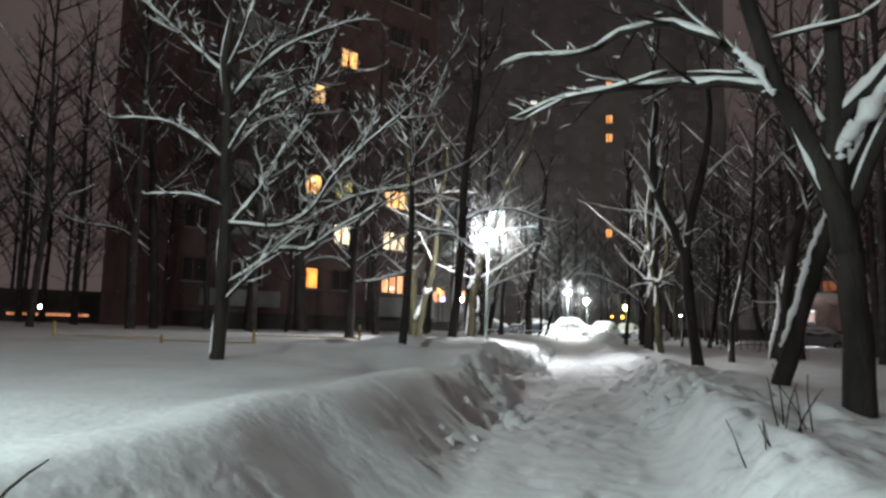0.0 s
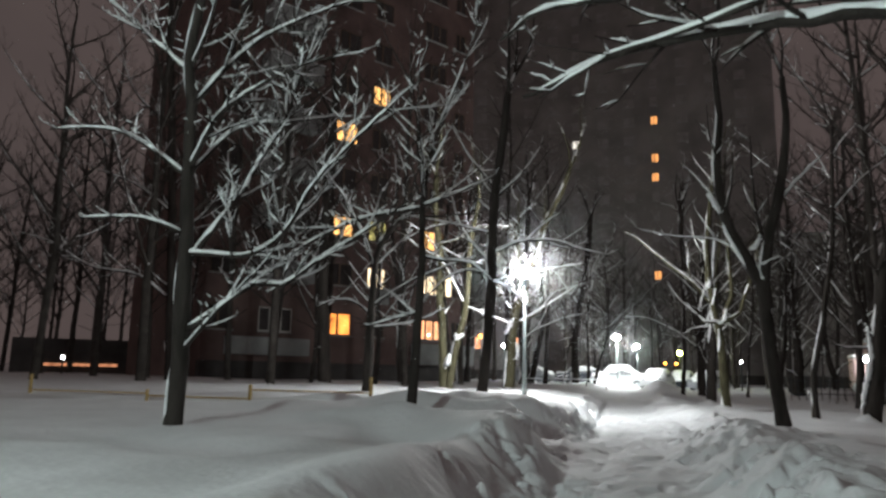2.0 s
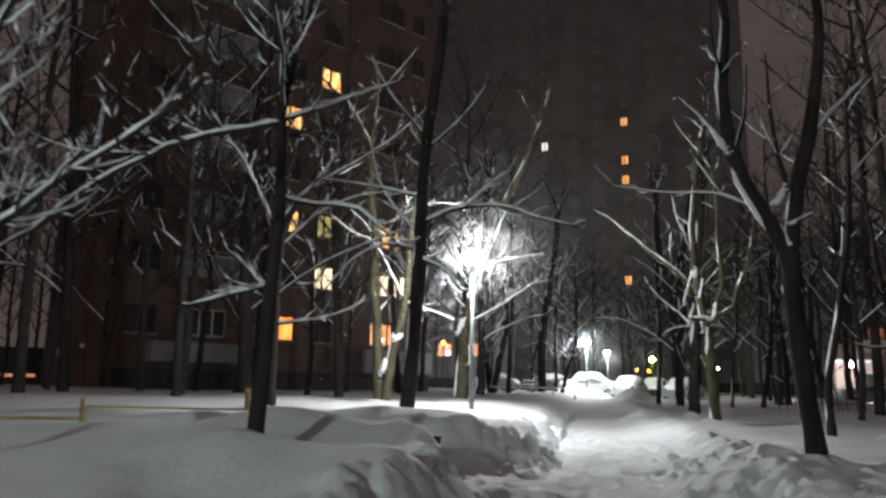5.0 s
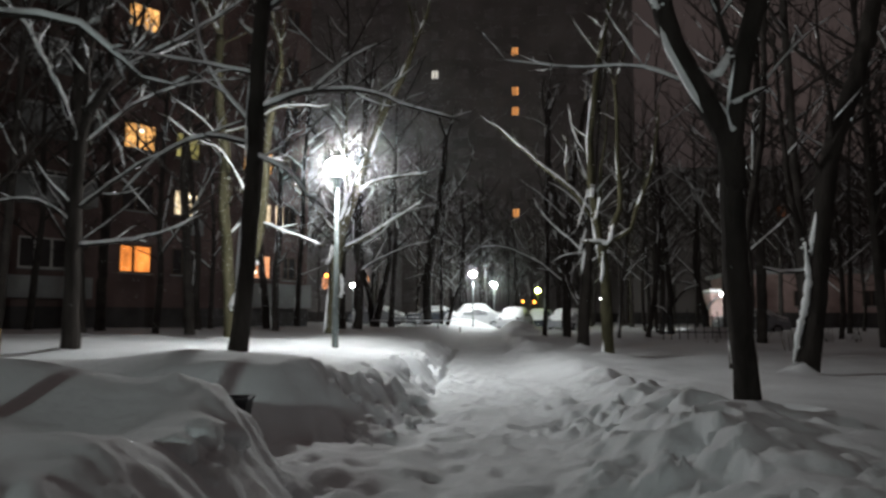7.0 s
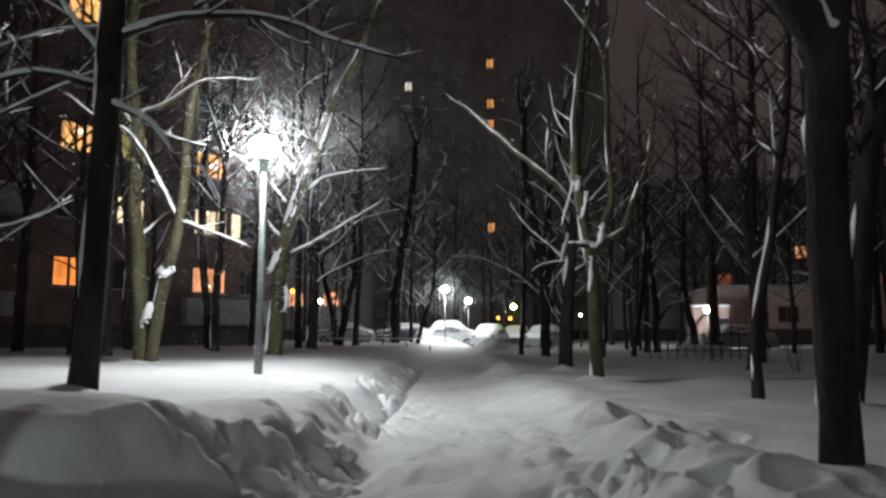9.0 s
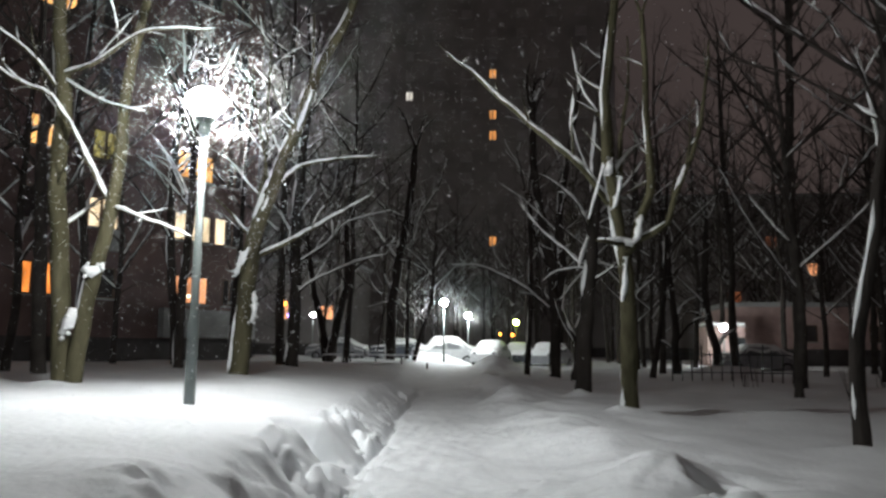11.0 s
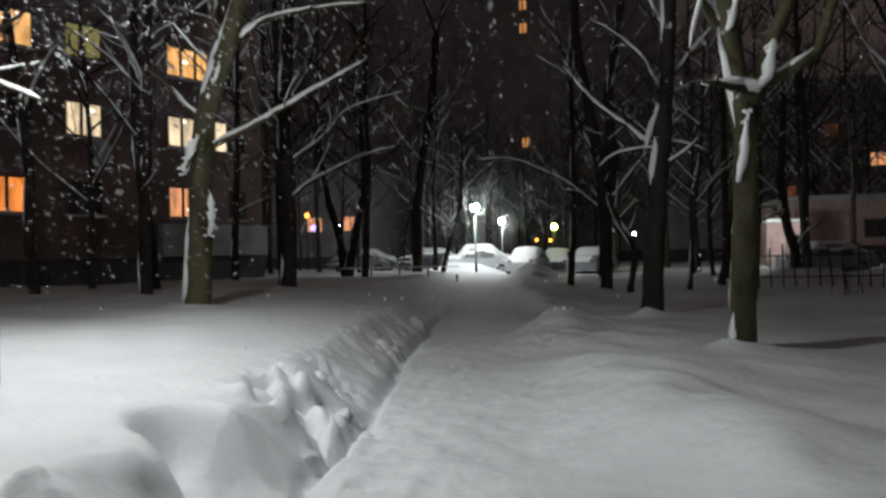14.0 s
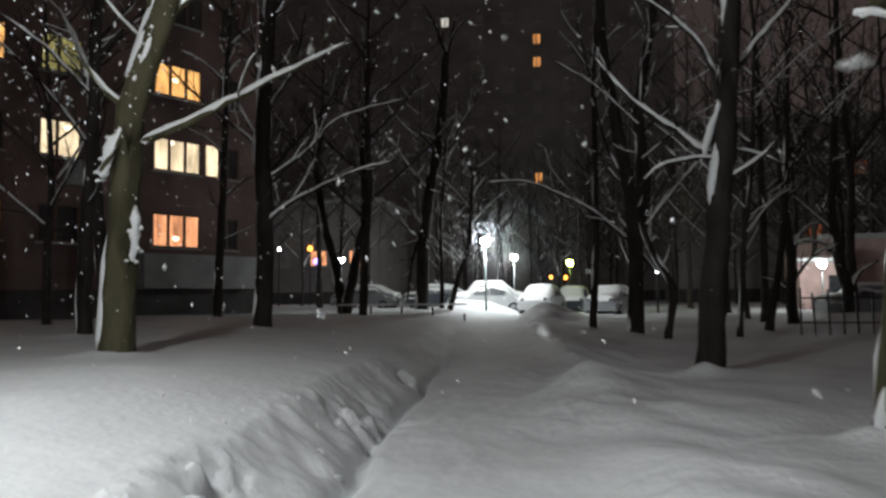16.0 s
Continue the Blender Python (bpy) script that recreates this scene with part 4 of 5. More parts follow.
t.stem(0.18, 0.09, (7.42, 45.0, 0.30), (7.40, 45.0, 1.4), (7.15, 45.0, 2.3), (7.05, 45.0, 4.1), (7.2, 45.0, 6.4))
t.limb(0.06, (7.38, 45.0, 1.3), (7.75, 44.9, 1.9), (8.2, 44.8, 2.2))
t.limb(0.05, (7.2, 45.0, 2.2), (6.7, 44.9, 2.75), (6.1, 44.8, 2.8))
t.limb(0.05, (7.1, 45.0, 3.0), (6.5, 45.1, 3.7), (5.9, 45.2, 4.3))
t.build("dark crooked tree beside the lit kiosk", BARK)


def plain_tree(seed, r, label, *pts, bark=BARK, twigs=0.75):
    """A trunk along the given points with limbs grown at random from its upper part."""
    t = Tree(seed, twigs, hold=0.4)
    top = Vector(pts[-1])
    more = [top + Vector((0.1 * k, 0.05 * k, 1.6 * k)) for k in range(1, 3)]
    t.stem(r, r * 0.45, *pts, *[tuple(p) for p in more])
    for k in range(9):
        a = Vector(pts[-1]).lerp(more[-1], t.rng.random()) if k > 3 else Vector(pts[-2]).lerp(top, t.rng.random())
        w = t.rng.random() * 6.283
        tip = a + Vector((math.cos(w), math.sin(w) * 0.8, 0.5 + t.rng.random() * 0.6)) * (1.2 + 1.3 * t.rng.random())
        mid = a.lerp(tip, 0.5) + Vector((0, 0, 0.15))
        t.limb(r * 0.28, tuple(a), tuple(mid), tuple(tip))
    return t.build(label, bark)


plain_tree(61, 0.15, "thin dark trunk in front of the apartment house", (-12.14, 44.5, 0.46), (-12.07, 44.5, 3.12), (-11.94, 44.5, 5.58), (-11.92, 44.5, 8.46))
plain_tree(62, 0.136, "stout dark trunk behind the mossy tree", (-9.04, 33.5, 0.6), (-9.06, 33.5, 2.31), (-8.96, 33.5, 4.12), (-8.94, 33.5, 5.86))
plain_tree(63, 0.112, "slim dark trunk beside the parked cars", (0.02, 44.0, 0.48), (0.14, 44.0, 2.49), (0.18, 44.0, 5.03), (0.17, 44.0, 7.61))
plain_tree(64, 0.088, "crooked dark tree at the edge of the wood", (1.38, 38.0, 0.48), (1.49, 38.0, 1.43), (1.05, 38.0, 2.28), (0.84, 38.0, 3.38))
plain_tree(65, 0.063, "slim dark trunk in the wood", (2.82, 38.0, 0.46), (2.98, 38.0, 2.48), (3.16, 38.0, 3.91))
plain_tree(66, 0.11, "dark tree before the lit kiosk", (4.42, 42.0, 0.38), (4.82, 42.0, 2.74), (4.95, 42.0, 4.51))
plain_tree(67, 0.116, "slim dark trunk near the far lamp", (-6.42, 55.0, 0.64), (-6.42, 55.0, 2.67), (-6.46, 55.0, 4.5))
plain_tree(68, 0.129, "leaning dark trunk near the far lamp", (-6.05, 55.0, 0.64), (-5.64, 55.0, 2.13), (-5.15, 55.0, 3.68))
plain_tree(70, 0.155, "dark trunk before the apartment house", (-10.33, 36.0, 0.51), (-10.43, 36.0, 1.91), (-10.7, 36.0, 4.19), (-10.79, 36.0, 6.55))
plain_tree(71, 0.126, "dark trunk below the lit windows", (-12.03, 34.0, 0.49), (-12.17, 34.0, 1.84), (-12.19, 34.0, 3.91), (-12.7, 34.0, 7.57))
plain_tree(72, 0.092, "dark crooked tree beside the path", (3.59, 24.0, 0.42), (3.6, 24.0, 1.43), (3.83, 24.0, 2.42), (4.0, 24.0, 3.44), (4.24, 24.0, 4.84))
plain_tree(73, 0.267, "stout dark trunk in front of the apartment house", (-13.24, 29.0, 0.61), (-13.54, 29.0, 4.72), (-13.58, 29.0, 9.48))

WOOD_PLOTS = [(6, 26, 26, 60, 34), (9, 16, 14, 30, 6), (-34, -14, 22, 36, 10), (-18, -9.5, 26, 40, 5), (-9, -5.5, 38, 48, 2), (-30, -9, 58, 80, 18), (3.5, 30, 64, 92, 28), (-14, 5, 84, 112, 26), (-30, -9, -10, -5, 5), (6, 20, -8, 6, 7), (-60, -26, 36, 62, 22)]


# ---- the wood behind ----
def wood_tree(seed, tall, r):
    t = Tree(seed, 0.85, fork=False, hold=0.05)
    pts = [(0, 0, 0)]
    for k in range(1, 7):
        pts.append((pts[-1][0] + (t.rng.random() - 0.5) * 0.3, pts[-1][1] + (t.rng.random() - 0.5) * 0.3, tall * k / 6))
    t.stem(r, r * 0.25, *pts, cling=False)
    for k in range(13):
        s = 0.25 + 0.7 * k / 13
        a = Vector(pts[int(s * 6)]).lerp(Vector(pts[min(6, int(s * 6) + 1)]), s * 6 % 1)
        w = k * 2.4 + t.rng.random()
        span = (1.2 - s * 0.7) * tall * 0.26
        tip = a + Vector((math.cos(w), math.sin(w), 0.75 + 0.5 * t.rng.random())) * span
        t.limb(r * 0.34, tuple(a), tuple(a.lerp(tip, 0.5) + Vector((math.cos(w) * 0.2, math.sin(w) * 0.2, 0))), tuple(tip))
    return t.build("tall bare tree in the dark wood", FAR_BARK, "trees of the wood")


kinds = [wood_tree(201, 14.0, 0.15), wood_tree(202, 17.0, 0.19), wood_tree(203, 10.0, 0.11), wood_tree(204, 15.0, 0.15)]
rng = random.Random(5)
spots = []
for lo_x, hi_x, lo_y, hi_y, count in WOOD_PLOTS:
    made = 0
    for _ in range(400):
        x, y = rng.uniform(lo_x, hi_x), rng.uniform(lo_y, hi_y)
        if made < count and all((x - p) ** 2 + (y - q) ** 2 > 5.0 for p, q in spots + TRUNK_SPOTS):
            spots.append((x, y))
            made += 1
first = dict(enumerate(kinds))
for k, (x, y) in enumerate(spots):
    m = pose(x, y, ground_at(x, y) - 0.05, 0, 0, rng.random() * 360)
    if k in first:
        first[k].matrix_basis = m
    else:
        copy_thing(kinds[k % 4], m)


# ---- the lamps along the way ----
def path_lamp(x, y, top, bulb, label, pole_r=0.05):
    base = ground_at(x, y)
    h = top - base
    ob = thing("street_lamp", label, "street lamp", pose(x, y, base), "lamps along the path")
    turned("pole", [(pole_r * 1.25, -0.5), (pole_r * 1.25, 0.9), (pole_r, 0.95), (pole_r * 0.82, h - 0.36)], POST, ob, "grey-green steel pole")
    turned("collar", [(pole_r * 1.1, h - 0.4), (pole_r * 1.3, h - 0.38), (pole_r * 1.3, h - 0.27), (0.1, h - 0.22), (0.12, h - 0.19), (0.04, h - 0.185)], POST, ob)
    r = 0.225
    prof = [(0.1, -0.2)] + [(r * math.cos(a), r * 0.7 * math.sin(a)) for a in [radians(v) for v in range(-60, 91, 10)]]
    prof[-1] = (0.004, r * 0.7)
    turned("globe", [(a, h + b) for a, b in prof], bulb, ob, "glowing opal globe", 28)
    turned("cap", [(0.07, h + 0.145), (0.09, h + 0.155), (0.04, h + 0.18), (0.01, h + 0.185)], POST, ob)
    return ob


path_lamp(-3.87, 23.17, 4.13, BULB, "lit park lamp with a glass globe on a steel pole")
path_lamp(-4.86, 59.2, 4.06, FAR_BULB, "lit park lamp beside the parked cars")
path_lamp(-4.63, 75.9, 4.03, FAR_BULB, "lit park lamp far down the street")
path_lamp(-17.6, 75.0, 4.0, DIM_BULB, "lit park lamp behind the apartment house")
# unseen lamp, assumed just behind the start to light the foreground
path_lamp(-4.6, -1.4, 4.1, ADDED_START_BULB, "unseen lamp assumed behind the start of the path")
path_lamp(12.3, 62.5, 2.75, KIOSK_BULB, "lit lamp in front of the pink kiosk")


# ---- the apartment house ----
def window_unit(parent, u, z, w, h, curtain, frame_mat, wings=2, lamp=None):
    """A window in its opening: frame, panes and what hangs behind them. The face of the wall lies at v = 0."""
    hw, hh = w / 2, h / 2
    win = part("window", boxes((u - hw - 0.05, -0.1, z - hh - 0.06, u + hw + 0.05, 0.06, z - hh)), CONCRETE, parent)
    bars = [(u - hw, -0.02, z - hh, u - hw + 0.07, 0.06, z + hh), (u + hw - 0.07, -0.02, z - hh, u + hw, 0.06, z + hh),
            (u - hw + 0.07, -0.02, z - hh, u + hw - 0.07, 0.06, z - hh + 0.07), (u - hw + 0.07, -0.02, z + hh - 0.07, u + hw - 0.07, 0.06, z + hh)]
    for k in range(1, wings):
        c = u - hw + w * k / wings * (0.86 if wings == 2 else 1)
        bars.append((c - 0.05, -0.02, z - hh + 0.07, c + 0.05, 0.06, z + hh - 0.07))
    part("window_frame", boxes(*bars), frame_mat, win)
    if curtain:
        part("pane", boxes((u - hw + 0.07, 0.015, z - hh + 0.07, u + hw - 0.07, 0.025, z + hh - 0.07)), PANE, win)
        v, f, n = [], [], 40
        for k in range(n + 1):
            x = u - hw + w * k / n
            d = 0.13 + 0.03 * math.sin(k * 1.7) + 0.015 * math.sin(k * 0.6)
            v += [(x, d, z - hh), (x, d, z + hh)]
        for k in range(n):
            f.append((2 * k, 2 * k + 2, 2 * k + 3, 2 * k + 1))
        part("curtain", mesh_of("curtain", v, f, CURTAINS[curtain]), CURTAINS[curtain], win, "curtain that glows in place of a lit room")
        if lamp:
            vv, ff = lathe([(0.03, -0.09), (0.11, -0.06), (0.15, 0.0), (0.11, 0.06), (0.03, 0.09)], 14)
            at = (u + lamp[0], 0.06, z + lamp[1])
            part("room_lamp", mesh_of("room_lamp", [(a * 1.0 + at[0], b * 0.15 + at[1], c + at[2]) for a, b, c in vv], ff, ROOM_LAMP), ROOM_LAMP, win, "ceiling lamp seen through the window")
    else:
        # windows with grey frames get the pale hazed pane
        part("pane", boxes((u - hw + 0.07, 0.015, z - hh + 0.07, u + hw - 0.07, 0.025, z + hh - 0.07)), HAZED_PANE if frame_mat is FRAME_GREY else DARK_PANE, win, "unlit window pane")
    return win


def apartment_house(name, label, m, u0, u1, storeys, first, pitch, columns, lit, wall_mat, depth=11.0, balconies=(), base=0.0, lamps={}):
    """A block whose front lies along u, with a grid of windows: columns are (u, width, height, frame)."""
    ob = thing(name, label, "apartment house", m)
    top = first + (storeys - 1) * pitch + 1.9
    rows = []
    piers = []
    cuts = sorted(columns)
    for k in range(storeys):
        z = first + k * pitch
        edge = u0
        for u, w, h, _ in cuts:
            piers.append((edge, 0.0, z - h / 2, u - w / 2, 0.3, z + h / 2))
            edge = u + w / 2
        piers.append((edge, 0.0, z - cuts[0][2] / 2, u1, 0.3, z + cuts[0][2] / 2))
    h = cuts[0][2]
    lows = [first - h / 2] + [first + k * pitch - h / 2 for k in range(1, storeys)]
    prev = base + 1.3
    for k in range(storeys):
        rows.append((u0, 0.0, prev, u1, 0.3, lows[k]))
        prev = lows[k] + h
    rows.append((u0, 0.0, prev, u1, 0.3, top))
    part("wall", boxes(*rows, *piers), wall_mat, ob)
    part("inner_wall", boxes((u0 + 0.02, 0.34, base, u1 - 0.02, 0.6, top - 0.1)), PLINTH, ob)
    part("side_wall", boxes((u1 - 0.3, 0.303, base, u1, depth, top)), wall_mat, ob)
    part("side_wall", boxes((u0, 0.303, base, u0 + 0.3, depth, top)), wall_mat, ob)
    part("back_wall", boxes((u0 + 0.3, depth - 0.3, base, u1 - 0.3, depth, top)), wall_mat, ob)
    part("plinth", boxes((u0 - 0.03, -0.06, base - 0.6, u1 + 0.03, 0.3, base + 1.3)), PLINTH, ob, "dark rendered plinth")
    part("roof", boxes((u0 - 0.4, -0.4, top, u1 + 0.4, depth + 0.4, top + 0.3)), CONCRETE, ob)
    for c, (u, w, hh, fr) in enumerate(columns):
        for k in range(storeys):
            window_unit(ob, u, first + k * pitch, w, hh, lit.get((c, k)), fr, 3 if w > 1.9 else 2, lamps.get((c, k)))
    for u, w, k in balconies:
        z = first + k * pitch - 0.75
        b = part("balcony", boxes((u - w / 2, -1.1, z - 0.15, u + w / 2, -0.003, z)), CONCRETE, ob)
        part("parapet", boxes((u - w / 2, -1.1, z + 0.004, u + w / 2, -1.02, z + 0.95), (u - w / 2, -1.018, z + 0.004, u - w / 2 + 0.08, -0.01, z + 0.95), (u + w / 2 - 0.08, -1.018, z + 0.004, u + w / 2, -0.01, z + 0.95)), CONCRETE, b, "pale balcony parapet")
        part("snow_cap", boxes((u - w / 2 - 0.02, -1.13, z + 0.953, u + w / 2 + 0.02, -1.0, z + 1.03), bevel=0.025), TREE_SNOW, b, "snow on the parapet")
    return ob


U = Matrix(((0.4933, -0.8699, 0, -19.655), (0.8699, 0.4933, 0, 42.5), (0, 0, 1, 0), (0, 0, 0, 1)))
house = apartment_house(
    "apartment_house", "dark red-brown apartment house with some warm lit windows", U, -8.6, 11.0, 9, 3.95, 3.03,
    [(-7.6, 1.5, 1.36, FRAME_DARK), (-4.3, 2.1, 1.36, FRAME_WHITE), (0.0, 1.7, 1.36, FRAME_DARK), (2.66, 1.46, 1.36, FRAME_DARK), (7.2, 2.1, 1.36, FRAME_DARK), (9.6, 1.0, 1.36, FRAME_DARK)],
    {(2, 0): "orange", (2, 2): "amber", (2, 4): "amber", (3, 1): "cream", (3, 2): "green", (3, 5): "amber", (4, 0): "pink", (4, 1): "cream", (4, 2): "amber"},
    BRICK, balconies=[(-4.3, 3.6, k) for k in range(1, 9)], base=0.3,
    lamps={(4, 0): (0.0, -0.3), (4, 1): (-0.25, 0.5), (4, 2): (-0.1, 0.05), (3, 1): (0.3, 0.4), (2, 2): (0.1, 0.3)})
part("ledge", boxes((-7.3, -0.9, 1.95, -2.5, -0.063, 2.9)), CONCRETE, house, "pale concrete porch wall")
part("ledge", boxes((5.6, -0.5, 1.65, 10.9, -0.063, 3.0)), CONCRETE, house, "pale concrete base under the bay")
part("loggia_pane", boxes((8.5, -0.03, 6.35, 9.05, -0.004, 7.62), bevel=0.012), CURTAINS["cream"], house, "glowing side pane of the loggia")
part("air_conditioner", boxes((2.82, -0.32, 5.35, 3.55, -0.01, 6.2), bevel=0.03), CONCRETE, house, "pale air conditioner box")

# the tall block far beyond the street
tower = apartment_house(
    "apartment_tower", "tall dark tower block with few lit windows", pose(0, 116, 0), -42.0, 13.0, 24, 4.0, 3.05,
    [(-24, 1.6, 1.4, FRAME_GREY), (-20, 1.6, 1.4, FRAME_GREY), (-16.3, 1.1, 1.4, FRAME_GREY), (-12, 1.6, 1.4, FRAME_GREY), (-8, 1.6, 1.4, FRAME_GREY), (-4.2, 1.05, 1.4, FRAME_GREY), (0, 1.6, 1.4, FRAME_GREY), (-28, 1.6, 1.4, FRAME_GREY), (-32, 1.6, 1.4, FRAME_GREY), (-36, 1.6, 1.4, FRAME_GREY), (4.2, 1.6, 1.4, FRAME_GREY), (8.4, 1.6, 1.4, FRAME_GREY)],
    {(5, 12): "far", (5, 10): "far", (5, 9): "far", (5, 4): "far", (2, 11): "pale"},
    GREY_WALL, depth=14.0, base=0.3)

# low pink building with a snowy roof, and houses far off at both sides
apartment_house("low_building", "low pinkish building with a snow-covered roof", pose(0, 70, 0), 15.0, 40.0, 1, 2.6, 3.0,
                [(20.0, 1.5, 1.2, FRAME_DARK), (25.0, 1.5, 1.2, FRAME_DARK), (30.0, 1.5, 1.2, FRAME_DARK), (35.0, 1.5, 1.2, FRAME_DARK)], {}, PINK, depth=9.0, base=0.2)
apartment_house("apartment_house", "dim grey apartment house behind the wood", pose(0, 96, 0), 10.0, 52.0, 5, 4.0, 3.0,
                [(14.0 + 4.2 * k, 1.6, 1.4, FRAME_GREY) for k in range(9)],
                {(2, 1): "dim", (3, 3): "dim", (4, 2): "pink", (6, 1): "dim"}, GREY_WALL, base=0.3)
apartment_house("apartment_house", "grey house with shop lights at street level", pose(0, 84, 0), -40.0, -17.0, 2, 4.6, 3.0,
                [(-37.0 + 3.6 * k, 1.6, 1.4, FRAME_GREY) for k in range(6)], {(4, 0): "pink", (5, 0): "pink", (2, 0): "cream"}, GREY_WALL, base=0.3)


def kiosk():
    ob = thing("kiosk", "pink kiosk with a snowy roof behind a fence", "kiosk", pose(13.2, 66.5, 0.2))
    part("wall", boxes((-1.2, -1.2, -0.4, 1.2, 1.2, 2.7)), PINK, ob)
    part("roof", boxes((-1.3, -1.3, 2.703, 1.3, 1.3, 2.8)), CONCRETE, ob)
    part("snow_cap", boxes((-1.28, -1.28, 2.803, 1.28, 1.28, 2.97), bevel=0.07), TREE_SNOW, ob, "thick snow on the roof")
    door = part("door", boxes((0.3, -1.24, 0.0, 1.2, -1.203, 2.0)), DARK_METAL, ob)
    part("handle", boxes((0.4, -1.3, 0.95, 0.44, -1.243, 1.1)), CONCRETE, door)


kiosk()


# ---- parked cars under the snow ----
def car(x, y, turn, paint, label, length=4.3, wide=1.75, tall=1.45, cover=1.0):
    z = ground_at(x, y) - 0.18
    ob = thing("car", label, "car", pose(x, y, z, 0, 0, turn), "parked cars")
    hl = length / 2
    side = [(-hl, 0.3), (-hl, 0.75), (-hl * 0.9, 0.95), (-hl * 0.55, 1.0), (-hl * 0.32, tall), (hl * 0.38, tall), (hl * 0.72, 1.02), (hl * 0.95, 0.92), (hl, 0.7), (hl, 0.3)]
    bm = bmesh.new()
    rings = []
    for wy, k in ((-wide / 2, 0.0), (-wide / 2 + 0.06, 0.06), (wide / 2 - 0.06, 0.06), (wide / 2, 0.0)):
        rings.append([bm.verts.new((a, wy * (0.86 if b > 1.1 else 1.0), b + (k if b > 0.5 else 0) * 0.6)) for a, b in side])
    for r in range(3):
        for k in range(len(side)):
            q = (k + 1) % len(side)
            bm.faces.new((rings[r][k], rings[r][q], rings[r + 1][q], rings[r + 1][k]))
    bm.faces.new(rings[0])
    bm.faces.new(rings[-1][::-1])
    part("body", bm, paint, ob, "car body", False)
    for s in (-1, 1):
        wy = s * wide / 2
        for a, b in ((-hl * 0.42, -0.03), (0.03, hl * 0.42)):
            bm = bmesh.new()
            v = [bm.verts.new(p) for p in ((a, wy + s * 0.006, 1.03), (b, wy + s * 0.006, 1.03), (b * 0.85, wy * 0.87 + s * 0.012, tall - 0.08), (a * 0.8, wy * 0.87 + s * 0.012, tall - 0.08))]
            f = bm.faces.new(v)
            bmesh.ops.solidify(bm, geom=[f], thickness=0.012)
            part("side_window", bm, CAR_GLASS, ob)
        for a in (-hl * 0.62, hl * 0.62):
            v, f = lathe([(0.2, -0.1), (0.3, -0.1), (0.32, -0.06), (0.32, 0.06), (0.3, 0.1), (0.2, 0.1)], 18)
            v = [(p[0] + a, p[2] + wy * 0.93, p[1] + 0.32) for p in v]
            w = part("wheel", mesh_of("wheel", v, f, TYRE), TYRE, ob)
            v, f = lathe([(0.02, -0.105), (0.2, -0.103), (0.2, 0.103), (0.02, 0.105)], 14)
            part("rim", mesh_of("rim", [(p[0] + a, p[2] + wy * 0.93, p[1] + 0.32) for p in v], f, CAR_PAINT), CAR_PAINT, w)
        part("headlight", boxes((hl - 0.1, wy * 0.55 - 0.16, 0.68, hl + 0.02, wy * 0.55 + 0.16, 0.82), bevel=0.03), CAR_GLASS, ob)
        part("tail_light", boxes((-hl - 0.02, wy * 0.7 - 0.1, 0.75, -hl + 0.08, wy * 0.7 + 0.1, 0.95), bevel=0.03), CAR_GLASS, ob)
    # the snow on bonnet, roof and boot
    n, m = 30, 14
    v, f = [], []
    prof_x = [p[0] for p in side[1:9]]
    prof_z = [p[1] for p in side[1:9]]
    for i in range(n + 1):
        a = -hl + 2 * hl * i / n
        zz = float(np.interp(a, prof_x, prof_z))
        for j in range(m + 1):
            b = -1 + 2 * j / m
            edge = 1 - abs(b) ** 6
            end = min(1.0, (hl - abs(a)) / 0.12)
            thick = (0.16 * cover + 0.05 * noise.noise(Vector((a * 1.3, b * 2 + x, y)))) * edge * end
            hang = 0.3 * cover * (0.5 + noise.noise(Vector((a * 1.1 + y, b, x))))
            v.append((a, b * wide * (0.49 if zz > 1.15 else 0.52), zz + 0.02 + thick - (0.08 + max(0.0, hang)) * (1 - edge)))
    for i in range(n):
        for j in range(m):
            q = i * (m + 1) + j
            f.append((q, q + m + 1, q + m + 2, q + 1))
    part("snow_cover", mesh_of("snow_cover", v, f, TREE_SNOW), TREE_SNOW, ob, "thick snow on the roof and bonnet")
    return ob


car(-5.2, 63.0, 14, CAR_WHITE, "pale car buried in thick snow at the end of the path", tall=1.6, cover=1.5)
car(-2.1, 62.0, 80, CAR_WHITE, "pale parked car covered in snow", cover=1.3)
car(-0.4, 67.0, 85, CAR_DARK, "dark parked car with snow on it", cover=1.2)
car(1.6, 62.5, 70, CAR_PAINT, "silver parked car half hidden by trunks", cover=1.2)
car(-8.6, 66.0, 10, CAR_DARK, "snow-covered car in the street beyond the trees")
car(-13.2, 66.5, -5, CAR_PAINT, "snow-covered car at the far kerb")
car(12.8, 58.0, 5, CAR_PAINT, "pale car lit by the lamp at the kiosk")


# ---- far lights ----
def small_light(x, y, z, mat, r, label):
    ob = thing("signal_lamp", label, "lamp", pose(x, y, z))
    base = ground_at(x, y)
    turned("lens", [(r * 0.2, -r), (r * 0.8, -r * 0.6), (r, 0), (r * 0.8, r * 0.6), (r * 0.2, r)], mat, ob, "", 12)
    turned("post", [(0.05, base - z - 0.4), (0.05, -r * 0.9)], DARK_METAL, ob, "", 8)


